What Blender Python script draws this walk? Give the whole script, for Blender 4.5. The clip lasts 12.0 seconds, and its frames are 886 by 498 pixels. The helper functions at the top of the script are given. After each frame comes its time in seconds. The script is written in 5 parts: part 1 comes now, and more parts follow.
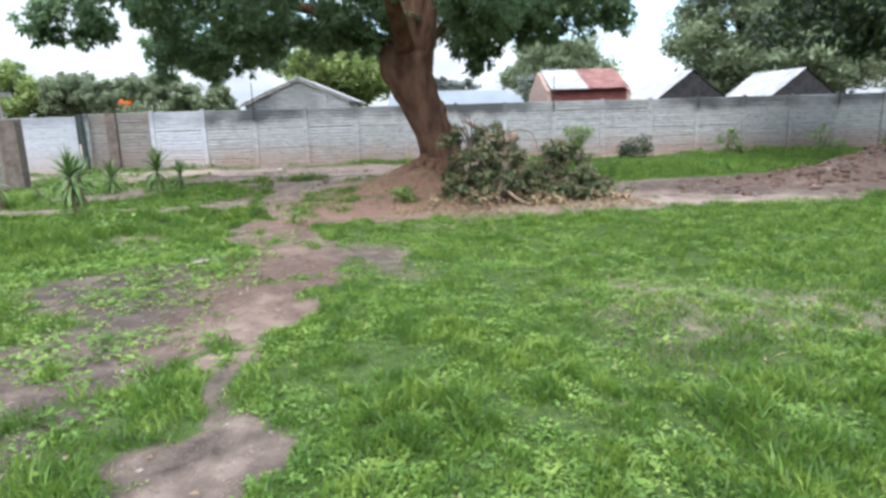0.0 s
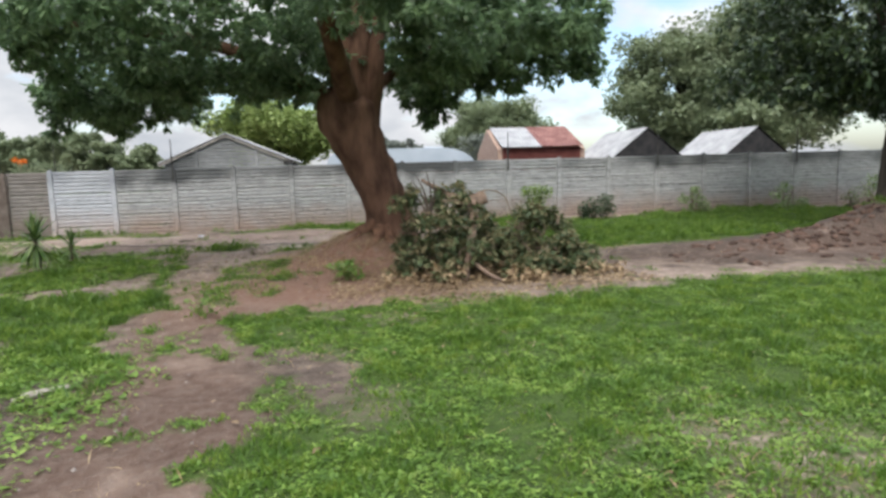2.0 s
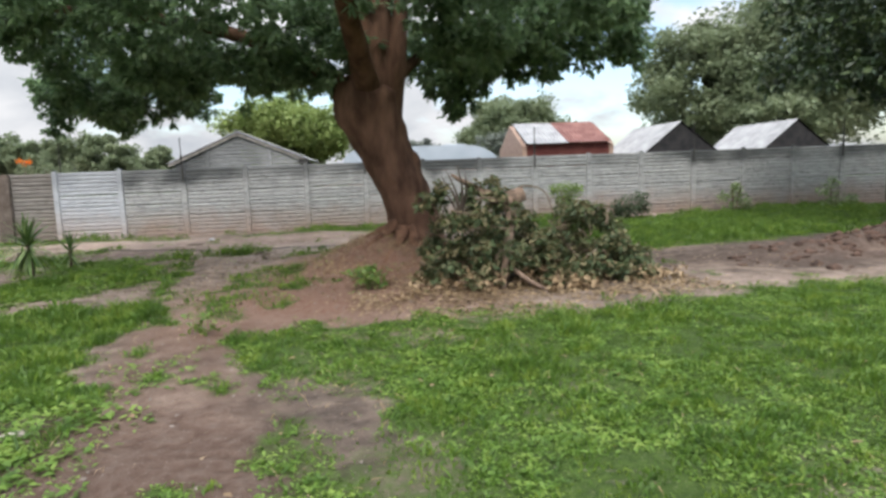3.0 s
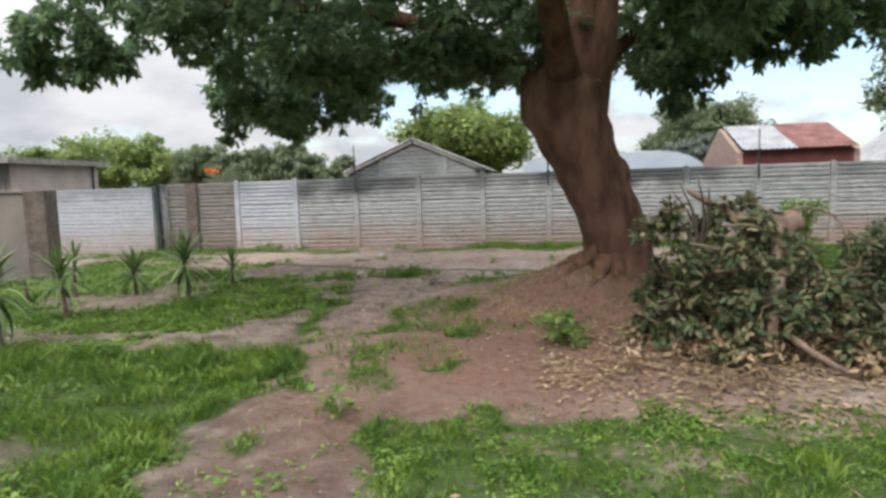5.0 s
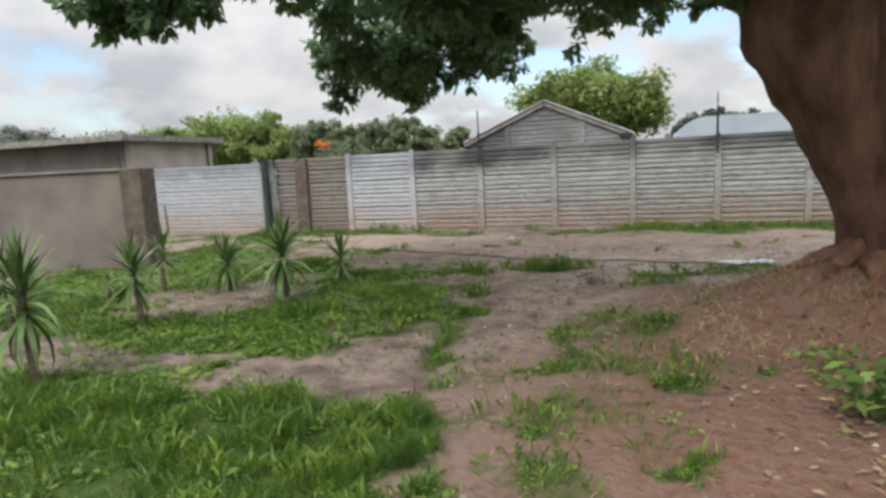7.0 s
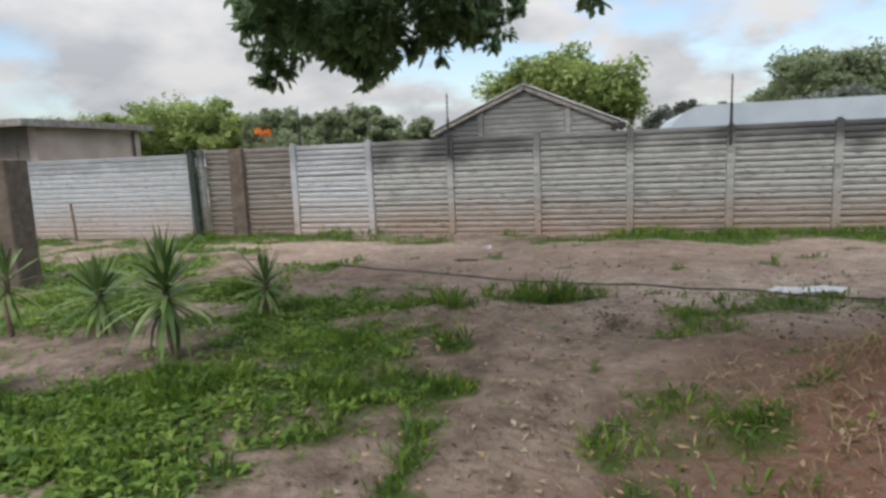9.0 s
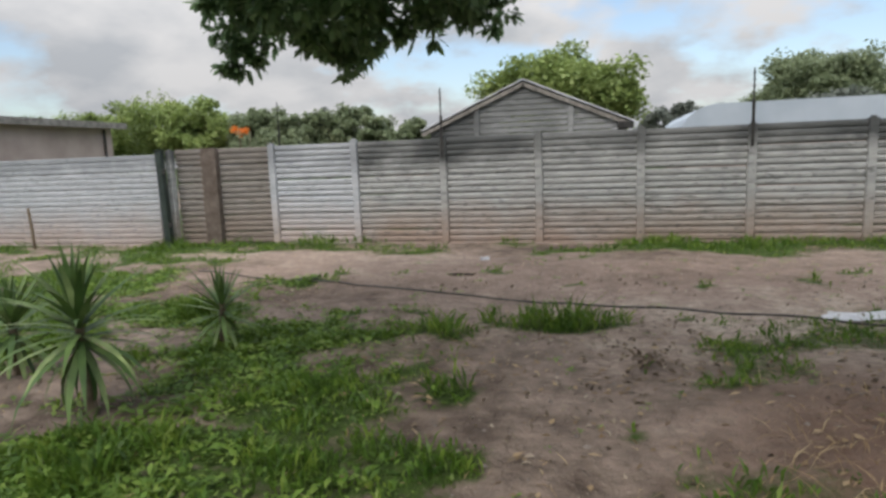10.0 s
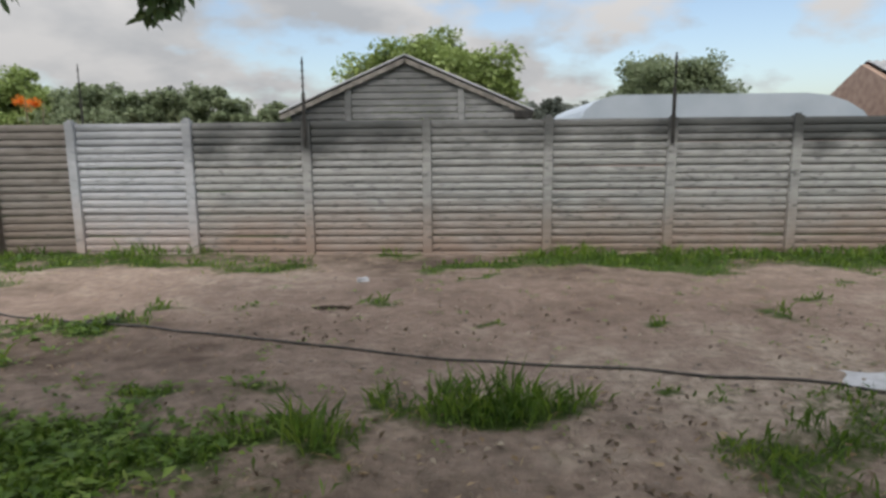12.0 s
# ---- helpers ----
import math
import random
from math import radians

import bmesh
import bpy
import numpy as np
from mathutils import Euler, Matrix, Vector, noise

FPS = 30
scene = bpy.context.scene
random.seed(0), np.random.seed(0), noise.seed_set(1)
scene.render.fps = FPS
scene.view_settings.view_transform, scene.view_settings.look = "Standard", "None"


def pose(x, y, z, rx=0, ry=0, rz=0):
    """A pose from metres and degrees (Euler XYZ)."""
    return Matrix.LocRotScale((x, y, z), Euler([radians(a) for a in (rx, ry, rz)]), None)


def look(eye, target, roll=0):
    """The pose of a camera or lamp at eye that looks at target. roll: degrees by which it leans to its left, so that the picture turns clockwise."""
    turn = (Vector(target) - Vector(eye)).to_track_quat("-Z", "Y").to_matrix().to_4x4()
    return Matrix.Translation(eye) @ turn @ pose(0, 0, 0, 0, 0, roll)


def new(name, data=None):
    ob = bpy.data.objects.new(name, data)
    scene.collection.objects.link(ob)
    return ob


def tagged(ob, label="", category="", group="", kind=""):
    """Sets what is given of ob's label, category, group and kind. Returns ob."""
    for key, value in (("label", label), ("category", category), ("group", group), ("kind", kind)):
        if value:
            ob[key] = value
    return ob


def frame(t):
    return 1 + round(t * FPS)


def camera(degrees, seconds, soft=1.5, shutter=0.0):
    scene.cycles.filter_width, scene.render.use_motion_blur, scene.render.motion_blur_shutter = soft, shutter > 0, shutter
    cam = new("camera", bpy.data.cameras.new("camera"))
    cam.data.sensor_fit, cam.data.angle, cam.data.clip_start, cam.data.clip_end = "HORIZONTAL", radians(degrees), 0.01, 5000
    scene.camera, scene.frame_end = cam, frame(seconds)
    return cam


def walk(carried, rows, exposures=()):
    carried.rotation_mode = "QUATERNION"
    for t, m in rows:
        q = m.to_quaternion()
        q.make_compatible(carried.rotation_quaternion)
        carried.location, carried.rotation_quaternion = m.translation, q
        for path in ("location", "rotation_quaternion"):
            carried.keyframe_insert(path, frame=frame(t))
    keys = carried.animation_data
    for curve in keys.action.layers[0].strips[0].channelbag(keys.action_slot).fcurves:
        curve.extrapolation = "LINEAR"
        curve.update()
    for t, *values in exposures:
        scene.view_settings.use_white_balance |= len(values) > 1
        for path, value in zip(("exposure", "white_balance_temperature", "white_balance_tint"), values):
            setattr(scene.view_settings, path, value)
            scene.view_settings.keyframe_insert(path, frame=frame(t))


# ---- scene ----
cam = camera(69.9, 12.0, soft=3.0)
PATH = [
    (0, (0.866, -0.577, 1.417), (0.97, 1.376, 0.997), -1.6),
    (0.5, (0.855, -0.145, 1.391), (0.881, 1.825, 1.047), -1.9),
    (1, (0.823, 0.322, 1.413), (0.749, 2.294, 1.092), -2.2),
    (1.5, (0.753, 0.829, 1.396), (0.712, 2.815, 1.16), -2.4),
    (2, (0.813, 1.391, 1.381), (1.11, 3.354, 1.139), -1.7),
    (2.5, (0.799, 1.889, 1.315), (1.184, 3.837, 1.07), -1.5),
    (3, (0.751, 2.369, 1.304), (1.0, 4.339, 1.067), -2.2),
    (3.5, (0.744, 2.875, 1.307), (0.552, 4.851, 1.071), -3.5),
    (5.5, (0.438, 4.806, 1.38), (0.118, 6.772, 1.201), -1.6),
    (6, (0.254, 5.312, 1.383), (-0.19, 7.254, 1.206), -2.2),
    (6.5, (-0.038, 5.757, 1.367), (-0.642, 7.655, 1.186), -2.7),
    (7, (-0.262, 6.219, 1.351), (-0.887, 8.101, 1.09), -2.8),
    (7.5, (-0.42, 6.696, 1.39), (-1.027, 8.581, 1.111), -2.7),
    (9.5, (-1.03, 8.656, 1.365), (-1.525, 10.572, 1.075), -2.25),
    (10, (-1.15, 9.12, 1.36), (-1.638, 11.037, 1.075), -2.15),
    (10.5, (-1.30, 9.64, 1.375), (-1.728, 11.57, 1.078), -2.1),
    (11, (-1.356, 10.13, 1.377), (-1.588, 12.09, 1.059), -1.2),
    (11.5, (-1.47, 10.565, 1.354), (-1.616, 12.534, 1.033), -0.9),
    (12, (-1.614, 11.023, 1.355), (-1.687, 12.995, 1.033), -0.5),
]
EXPOSURES = [(0, 1.5, 5950, 10), (0.5, 1.36, 5950, 10), (1.0, 1.18, 6050, 10), (1.5, 1.03, 6300, 10), (2.5, 1.0, 6550, 10), (3.5, 1.02, 6450, 10), (5.5, 0.92, 6600, 10), (7.5, 0.77, 6650, 10), (9.5, 0.62, 6650, 10), (12, 0.4, 6750, 10)]
walk(cam, [(t, look(eye, target, roll)) for t, eye, target, roll in PATH], EXPOSURES)

# ---------------------------------------------------------------- light
SUN_ELEV, SUN_AZ = 52.0, 195.0
world = bpy.data.worlds.new("sky_world")
scene.world = world
world.use_nodes = True
wn, wl = world.node_tree.nodes, world.node_tree.links
wn.clear()
w_out = wn.new("ShaderNodeOutputWorld")
w_bg = wn.new("ShaderNodeBackground")
w_sky = wn.new("ShaderNodeTexSky")
w_sky.sky_type = "NISHITA"
w_sky.sun_disc = False
w_sky.sun_elevation = radians(SUN_ELEV)
w_sky.sun_rotation = radians(SUN_AZ)
w_sky.dust_density = 2.0
w_tc = wn.new("ShaderNodeTexCoord")
w_sep = wn.new("ShaderNodeSeparateXYZ")
wl.new(w_tc.outputs["Generated"], w_sep.inputs[0])
# clouds lie on a flat layer: direction divided by its height
w_add = wn.new("ShaderNodeMath"); w_add.operation = "ADD"; w_add.inputs[1].default_value = 0.42
w_max = wn.new("ShaderNodeMath"); w_max.operation = "MAXIMUM"; w_max.inputs[1].default_value = 0.05
wl.new(w_sep.outputs["Z"], w_add.inputs[0]); wl.new(w_add.outputs[0], w_max.inputs[0])
w_div = wn.new("ShaderNodeVectorMath"); w_div.operation = "DIVIDE"
w_cmb = wn.new("ShaderNodeCombineXYZ")
for k in range(3):
    wl.new(w_max.outputs[0], w_cmb.inputs[k])
wl.new(w_tc.outputs["Generated"], w_div.inputs[0]); wl.new(w_cmb.outputs[0], w_div.inputs[1])
w_noise = wn.new("ShaderNodeTexNoise")
w_noise.inputs["Scale"].default_value = 1.9
w_noise.inputs["Detail"].default_value = 9
w_noise.inputs["Roughness"].default_value = 0.52
w_map = wn.new("ShaderNodeMapping"); w_map.inputs["Location"].default_value = (1.7, 0.35, 0.0)
wl.new(w_div.outputs[0], w_map.inputs[0]); wl.new(w_map.outputs[0], w_noise.inputs["Vector"])
w_cov = wn.new("ShaderNodeValToRGB")
w_cov.color_ramp.elements[0].position = 0.43
w_cov.color_ramp.elements[1].position = 0.51
wl.new(w_noise.outputs["Fac"], w_cov.inputs[0])
w_noise2 = wn.new("ShaderNodeTexNoise")
w_noise2.inputs["Scale"].default_value = 3.4
w_noise2.inputs["Detail"].default_value = 6
wl.new(w_map.outputs[0], w_noise2.inputs["Vector"])
w_cc = wn.new("ShaderNodeValToRGB")
w_cc.color_ramp.elements[0].position = 0.36; w_cc.color_ramp.elements[0].color = (0.62, 0.66, 0.72, 1)
w_cc.color_ramp.elements[1].position = 0.60; w_cc.color_ramp.elements[1].color = (0.93, 0.94, 0.97, 1)
wl.new(w_noise2.outputs["Fac"], w_cc.inputs[0])
# thin cloud is several times as bright overhead as at the horizon
w_g1 = wn.new("ShaderNodeMath"); w_g1.operation = "MULTIPLY_ADD"; w_g1.inputs[1].default_value = 20.0; w_g1.inputs[2].default_value = 4.2
w_z2 = wn.new("ShaderNodeMath"); w_z2.operation = "POWER"; w_z2.inputs[1].default_value = 2.0
wl.new(w_sep.outputs["Z"], w_z2.inputs[0]); wl.new(w_z2.outputs[0], w_g1.inputs[0])
w_cs = wn.new("ShaderNodeVectorMath"); w_cs.operation = "SCALE"
wl.new(w_g1.outputs[0], w_cs.inputs["Scale"])
wl.new(w_cc.outputs[0], w_cs.inputs[0])
w_ss = wn.new("ShaderNodeVectorMath"); w_ss.operation = "SCALE"; w_ss.inputs["Scale"].default_value = 1.2
wl.new(w_sky.outputs[0], w_ss.inputs[0])
w_mix = wn.new("ShaderNodeMix"); w_mix.data_type = "RGBA"
wl.new(w_cov.outputs[0], w_mix.inputs["Factor"])
wl.new(w_ss.outputs[0], w_mix.inputs["A"]); wl.new(w_cs.outputs[0], w_mix.inputs["B"])
wl.new(w_mix.outputs["Result"], w_bg.inputs["Color"])
w_bg.inputs["Strength"].default_value = 0.11
wl.new(w_bg.outputs[0], w_out.inputs["Surface"])

sun = new("sun", bpy.data.lights.new("sun", "SUN"))
sun.data.energy, sun.data.angle, sun.data.color = 1.1, radians(20), (1.0, 0.96, 0.9)
sx, sy = math.sin(radians(SUN_AZ)), math.cos(radians(SUN_AZ))
ce = math.cos(radians(SUN_ELEV))
sun.matrix_world = look((sx * ce * 30, sy * ce * 30, math.sin(radians(SUN_ELEV)) * 30), (0, 0, 0))


# ---------------------------------------------------------------- materials
def base_mat(name, rough=0.8, spec=0.3):
    m = bpy.data.materials.new(name)
    m.use_nodes = True
    nd = m.node_tree.nodes
    b = nd["Principled BSDF"]
    b.inputs["Roughness"].default_value = rough
    b.inputs["Specular IOR Level"].default_value = spec
    return m, nd, m.node_tree.links, b


def nnoise(nd, ln, scale, detail=4, coord="Object", rough=0.55, stretch=None):
    tc = nd.new("ShaderNodeTexCoord")
    n = nd.new("ShaderNodeTexNoise")
    n.inputs["Scale"].default_value = scale
    n.inputs["Detail"].default_value = detail
    n.inputs["Roughness"].default_value = rough
    if coord == "World":
        g = nd.new("ShaderNodeNewGeometry")
        src = g.outputs["Position"]
    else:
        src = tc.outputs[coord]
    if stretch:
        mp = nd.new("ShaderNodeMapping")
        mp.inputs["Scale"].default_value = stretch
        ln.new(src, mp.inputs[0])
        src = mp.outputs[0]
    ln.new(src, n.inputs["Vector"])
    return n.outputs["Fac"]


def nramp(nd, ln, fac, stops):
    r = nd.new("ShaderNodeValToRGB")
    e = r.color_ramp.elements
    while len(e) < len(stops):
        e.new(0.5)
    for el, (p, c) in zip(e, stops):
        el.position = p
        el.color = (*c, 1) if len(c) == 3 else c
    ln.new(fac, r.inputs[0])
    return r.outputs[0]


def nmix(nd, ln, fac, a, b, mode="MIX"):
    m = nd.new("ShaderNodeMix")
    m.data_type = "RGBA"
    m.blend_type = mode
    for sock, v in ((m.inputs["Factor"], fac), (m.inputs["A"], a), (m.inputs["B"], b)):
        if isinstance(v, (int, float)):
            sock.default_value = v
        elif isinstance(v, tuple):
            sock.default_value = (*v, 1)
        else:
            ln.new(v, sock)
    return m.outputs["Result"]


def nbump(nd, ln, b, fac, strength=0.4, dist=0.01):
    bp = nd.new("ShaderNodeBump")
    bp.inputs["Strength"].default_value = strength
    bp.inputs["Distance"].default_value = dist
    ln.new(fac, bp.inputs["Height"])
    ln.new(bp.outputs[0], b.inputs["Normal"])


def nmath(nd, ln, op, a, b=0.0, c=0.0, clamp=False):
    m = nd.new("ShaderNodeMath")
    m.operation = op
    m.use_clamp = clamp
    for i, v in enumerate((a, b, c)):
        if isinstance(v, (int, float)):
            m.inputs[i].default_value = v
        else:
            ln.new(v, m.inputs[i])
    return m.outputs[0]


def two_tone(name, c1, c2, scale=6, rough=0.8, bump=0.4, bscale=40, dist=0.01, spec=0.3, stretch=None, metal=0.0, lo=0.35, hi=0.65):
    m, nd, ln, b = base_mat(name, rough, spec)
    f = nnoise(nd, ln, scale, 6, stretch=stretch)
    ln.new(nramp(nd, ln, f, [(lo, c1), (hi, c2)]), b.inputs["Base Color"])
    nbump(nd, ln, b, nnoise(nd, ln, bscale, 6, stretch=stretch), bump, dist)
    b.inputs["Metallic"].default_value = metal
    return m


def leaf_mat(name, dark, mid, light, trans=0.35, rough=0.45, patch=0.9, single=1.0, uneven=1.6):
    """Leaves: colour varies from leaf to leaf and from patch to patch, some light comes through."""
    m, nd, ln, b = base_mat(name, rough, 0.4)
    g = nd.new("ShaderNodeNewGeometry")
    big = nnoise(nd, ln, patch, 4, "World")
    one = nmath(nd, ln, "MULTIPLY_ADD", g.outputs["Random Per Island"], single, (1 - single) / 2)
    f = nmath(nd, ln, "ADD", one, nmath(nd, ln, "MULTIPLY", nmath(nd, ln, "SUBTRACT", big, 0.5), uneven), clamp=True)
    col = nramp(nd, ln, f, [(0.0, dark), (0.55, mid), (1.0, light)])
    ln.new(col, b.inputs["Base Color"])
    t = nd.new("ShaderNodeBsdfTranslucent")
    tcol = nmix(nd, ln, 0.5, col, light)
    ln.new(tcol, t.inputs["Color"])
    mx = nd.new("ShaderNodeMixShader")
    mx.inputs[0].default_value = trans
    out = nd["Material Output"]
    ln.new(b.outputs[0], mx.inputs[1]); ln.new(t.outputs[0], mx.inputs[2])
    ln.new(mx.outputs[0], out.inputs["Surface"])
    return m


def concrete_mat(name, base, base2, stain, splash, top_amount=0.7, splash_amount=0.6):
    """Limewashed precast concrete: washed-out paint, grey algae along the top, soil splashed on the foot."""
    m, nd, ln, b = base_mat(name, 0.9, 0.2)
    g = nd.new("ShaderNodeNewGeometry")
    sep = nd.new("ShaderNodeSeparateXYZ")
    ln.new(g.outputs["Position"], sep.inputs[0])
    oi = nd.new("ShaderNodeObjectInfo")
    n1 = nnoise(nd, ln, 1.6, 6, "World")
    n2 = nnoise(nd, ln, 9.0, 6, "World", stretch=(0.35, 1, 1.4))
    n3 = nnoise(nd, ln, 0.45, 2, "World")
    col = nmix(nd, ln, nramp(nd, ln, n2, [(0.35, (0, 0, 0)), (0.68, (1, 1, 1))]), base, base2)
    col = nmix(nd, ln, nmath(nd, ln, "MULTIPLY", oi.outputs["Random"], 0.35), col, base2)
    # grey algae, thickest on the top panel and thinning downwards in patches
    zz = nmath(nd, ln, "ADD", sep.outputs["Z"], nmath(nd, ln, "MULTIPLY", nmath(nd, ln, "SUBTRACT", n1, 0.5), 0.75))
    mr = nd.new("ShaderNodeMapRange")
    mr.inputs["From Min"].default_value = 1.20; mr.inputs["From Max"].default_value = 1.46
    ln.new(zz, mr.inputs["Value"])
    patch = nramp(nd, ln, n3, [(0.36, (0.25, 0.25, 0.25)), (0.56, (1, 1, 1))])
    fac = nmath(nd, ln, "MULTIPLY", mr.outputs[0], nmath(nd, ln, "MULTIPLY", patch, top_amount))
    col = nmix(nd, ln, fac, col, stain)
    mr2 = nd.new("ShaderNodeMapRange")
    mr2.inputs["From Min"].default_value = 0.75; mr2.inputs["From Max"].default_value = 0.05
    zz2 = nmath(nd, ln, "ADD", sep.outputs["Z"], nmath(nd, ln, "MULTIPLY", nmath(nd, ln, "SUBTRACT", n1, 0.5), 0.8))
    ln.new(zz2, mr2.inputs["Value"])
    col = nmix(nd, ln, nmath(nd, ln, "MULTIPLY", mr2.outputs[0], splash_amount), col, splash)
    speck = nnoise(nd, ln, 26, 4, "World", stretch=(0.3, 1, 1))
    col = nmix(nd, ln, nramp(nd, ln, speck, [(0.56, (0, 0, 0)), (0.70, (0.7, 0.7, 0.7))]), col, stain)
    ln.new(col, b.inputs["Base Color"])
    nbump(nd, ln, b, nnoise(nd, ln, 45, 5, "World"), 0.35, 0.006)
    return m


M_BARK = two_tone("bark", (0.068, 0.037, 0.025), (0.165, 0.094, 0.062), 5, 0.95, 0.9, 16, 0.05, 0.15, stretch=(1, 1, 0.35))
M_ROOT = two_tone("root_bark", (0.085, 0.046, 0.03), (0.19, 0.105, 0.066), 7, 0.95, 0.8, 22, 0.03, 0.15)
M_BARK2 = two_tone("bark_dark", (0.05, 0.04, 0.032), (0.12, 0.095, 0.075), 5, 0.95, 0.9, 16, 0.05, 0.15, stretch=(1, 1, 0.35))
M_TWIG = two_tone("twig_bark", (0.10, 0.075, 0.05), (0.22, 0.17, 0.12), 14, 0.9, 0.6, 50, 0.01)
M_CUT = two_tone("cut_limb_bark", (0.11, 0.078, 0.058), (0.235, 0.165, 0.12), 9, 0.9, 0.5, 40, 0.01)
M_LEAF = leaf_mat("tree_leaf", (0.08, 0.135, 0.075), (0.13, 0.21, 0.11), (0.215, 0.31, 0.15), 0.64, 0.36)
M_LEAF2 = leaf_mat("tree_leaf_deep", (0.026, 0.046, 0.024), (0.042, 0.072, 0.034), (0.085, 0.125, 0.042), 0.2)
M_PILE = leaf_mat("wilting_leaf", (0.042, 0.07, 0.03), (0.085, 0.12, 0.048), (0.25, 0.21, 0.115), 0.3, 0.6, 3.5)
M_LITTER = leaf_mat("dead_leaf", (0.13, 0.085, 0.05), (0.27, 0.19, 0.105), (0.40, 0.30, 0.18), 0.1, 0.8)
M_WITHER = leaf_mat("withered_leaf", (0.085, 0.06, 0.042), (0.16, 0.12, 0.08), (0.42, 0.36, 0.28), 0.15, 0.8)
M_GRASS = leaf_mat("grass_blade", (0.036, 0.09, 0.012), (0.092, 0.182, 0.022), (0.205, 0.29, 0.046), 0.4, 0.5, 4.5, 0.6, 2.8)
M_DRY = leaf_mat("dry_grass_blade", (0.22, 0.16, 0.09), (0.36, 0.25, 0.14), (0.45, 0.36, 0.22), 0.3, 0.7)
M_WEED = leaf_mat("weed_leaf", (0.052, 0.112, 0.017), (0.135, 0.24, 0.036), (0.245, 0.345, 0.072), 0.35, 0.55, 4.0, 0.6, 2.6)
M_YUCCA = [two_tone("yucca_leaf", d, l, 5, 0.6, 0.2, 60, 0.002, 0.3) for d, l in (((0.045, 0.09, 0.028), (0.10, 0.17, 0.05)), ((0.065, 0.12, 0.035), (0.145, 0.225, 0.065)), ((0.11, 0.165, 0.06), (0.24, 0.31, 0.125)))]
# distance haze is mixed into the next two leaf colours, which makes them paler
M_FAR_A = leaf_mat("far_leaf_bright_haze", (0.12, 0.175, 0.05), (0.215, 0.295, 0.09), (0.36, 0.43, 0.16), 0.35, 0.6, 0.45, 0.45)
M_FAR_B = leaf_mat("far_leaf_dull_haze", (0.125, 0.165, 0.09), (0.19, 0.24, 0.135), (0.29, 0.335, 0.20), 0.4, 0.6, 0.45, 0.45)
M_FAR_C = leaf_mat("far_leaf_grey", (0.11, 0.13, 0.11), (0.165, 0.19, 0.16), (0.24, 0.26, 0.22), 0.3, 0.7, 0.45, 0.45)
M_SHRUB = leaf_mat("shrub_leaf", (0.06, 0.12, 0.025), (0.12, 0.21, 0.04), (0.25, 0.34, 0.08), 0.3, 0.5)
M_SHRUB_L = leaf_mat("shrub_leaf_light", (0.11, 0.17, 0.06), (0.19, 0.27, 0.10), (0.32, 0.40, 0.18), 0.3, 0.5)
M_SHRUB_D = leaf_mat("shrub_leaf_dark", (0.03, 0.05, 0.025), (0.05, 0.08, 0.04), (0.08, 0.12, 0.06), 0.2, 0.5)
M_ORANGE = leaf_mat("orange_blossom", (0.7, 0.16, 0.02), (0.85, 0.27, 0.03), (0.95, 0.42, 0.08), 0.4, 0.5)
M_WALL = concrete_mat("limewashed_concrete", (0.255, 0.262, 0.258), (0.40, 0.408, 0.403), (0.06, 0.065, 0.066), (0.29, 0.19, 0.135), 0.92, 0.7)
M_WALL_W = concrete_mat("fresh_white_concrete", (0.36, 0.378, 0.40), (0.47, 0.49, 0.52), (0.18, 0.195, 0.21), (0.42, 0.30, 0.24), 0.7, 0.65)
M_WALL_D = concrete_mat("bare_brown_concrete", (0.18, 0.165, 0.15), (0.27, 0.25, 0.23), (0.12, 0.105, 0.09), (0.22, 0.15, 0.11), 0.6, 0.5)
M_RUST = two_tone("rust_stain", (0.095, 0.075, 0.062), (0.165, 0.135, 0.115), 8, 0.95)
M_PLASTER = two_tone("brown_plaster", (0.15, 0.13, 0.115), (0.23, 0.205, 0.18), 1.3, 0.95, 0.3, 30, 0.006)
M_PINK = two_tone("pink_plaster", (0.38, 0.305, 0.27), (0.48, 0.395, 0.355), 1.6, 0.95, 0.25, 30, 0.006)
M_STEEL = two_tone("dark_green_steel", (0.012, 0.022, 0.018), (0.03, 0.045, 0.038), 8, 0.55, 0.2, 60, 0.002, 0.5)
M_BLACK = two_tone("black_steel", (0.012, 0.012, 0.012), (0.04, 0.038, 0.035), 12, 0.6, 0.2, 60, 0.002, 0.4)
M_ZINC = two_tone("weathered_zinc", (0.25, 0.255, 0.26), (0.38, 0.385, 0.39), 2.5, 0.75, 0.1, 40, 0.002, 0.3)
M_BLUE = two_tone("pale_blue_steel", (0.34, 0.40, 0.46), (0.43, 0.49, 0.55), 1.2, 0.5, 0.1, 20, 0.002, 0.5)
M_RED = two_tone("rusty_red_roof", (0.14, 0.058, 0.048), (0.25, 0.125, 0.108), 3, 0.75, 0.2, 40, 0.003)
M_REDWALL = two_tone("dark_red_board", (0.085, 0.022, 0.018), (0.13, 0.042, 0.034), 3, 0.8, 0.2, 40, 0.003)
M_DARK = two_tone("dark_shed_board", (0.018, 0.018, 0.02), (0.04, 0.038, 0.038), 4, 0.9)
M_BRICK = two_tone("brown_brick", (0.26, 0.175, 0.135), (0.38, 0.27, 0.21), 7, 0.9)
M_WOOD = two_tone("grey_barge_board", (0.17, 0.158, 0.143), (0.30, 0.28, 0.255), 9, 0.9, 0.3, 50, 0.004)
M_HOSE = two_tone("black_hose_rubber", (0.03, 0.028, 0.026), (0.10, 0.09, 0.08), 20, 0.5, 0.1, 80, 0.001, 0.5)
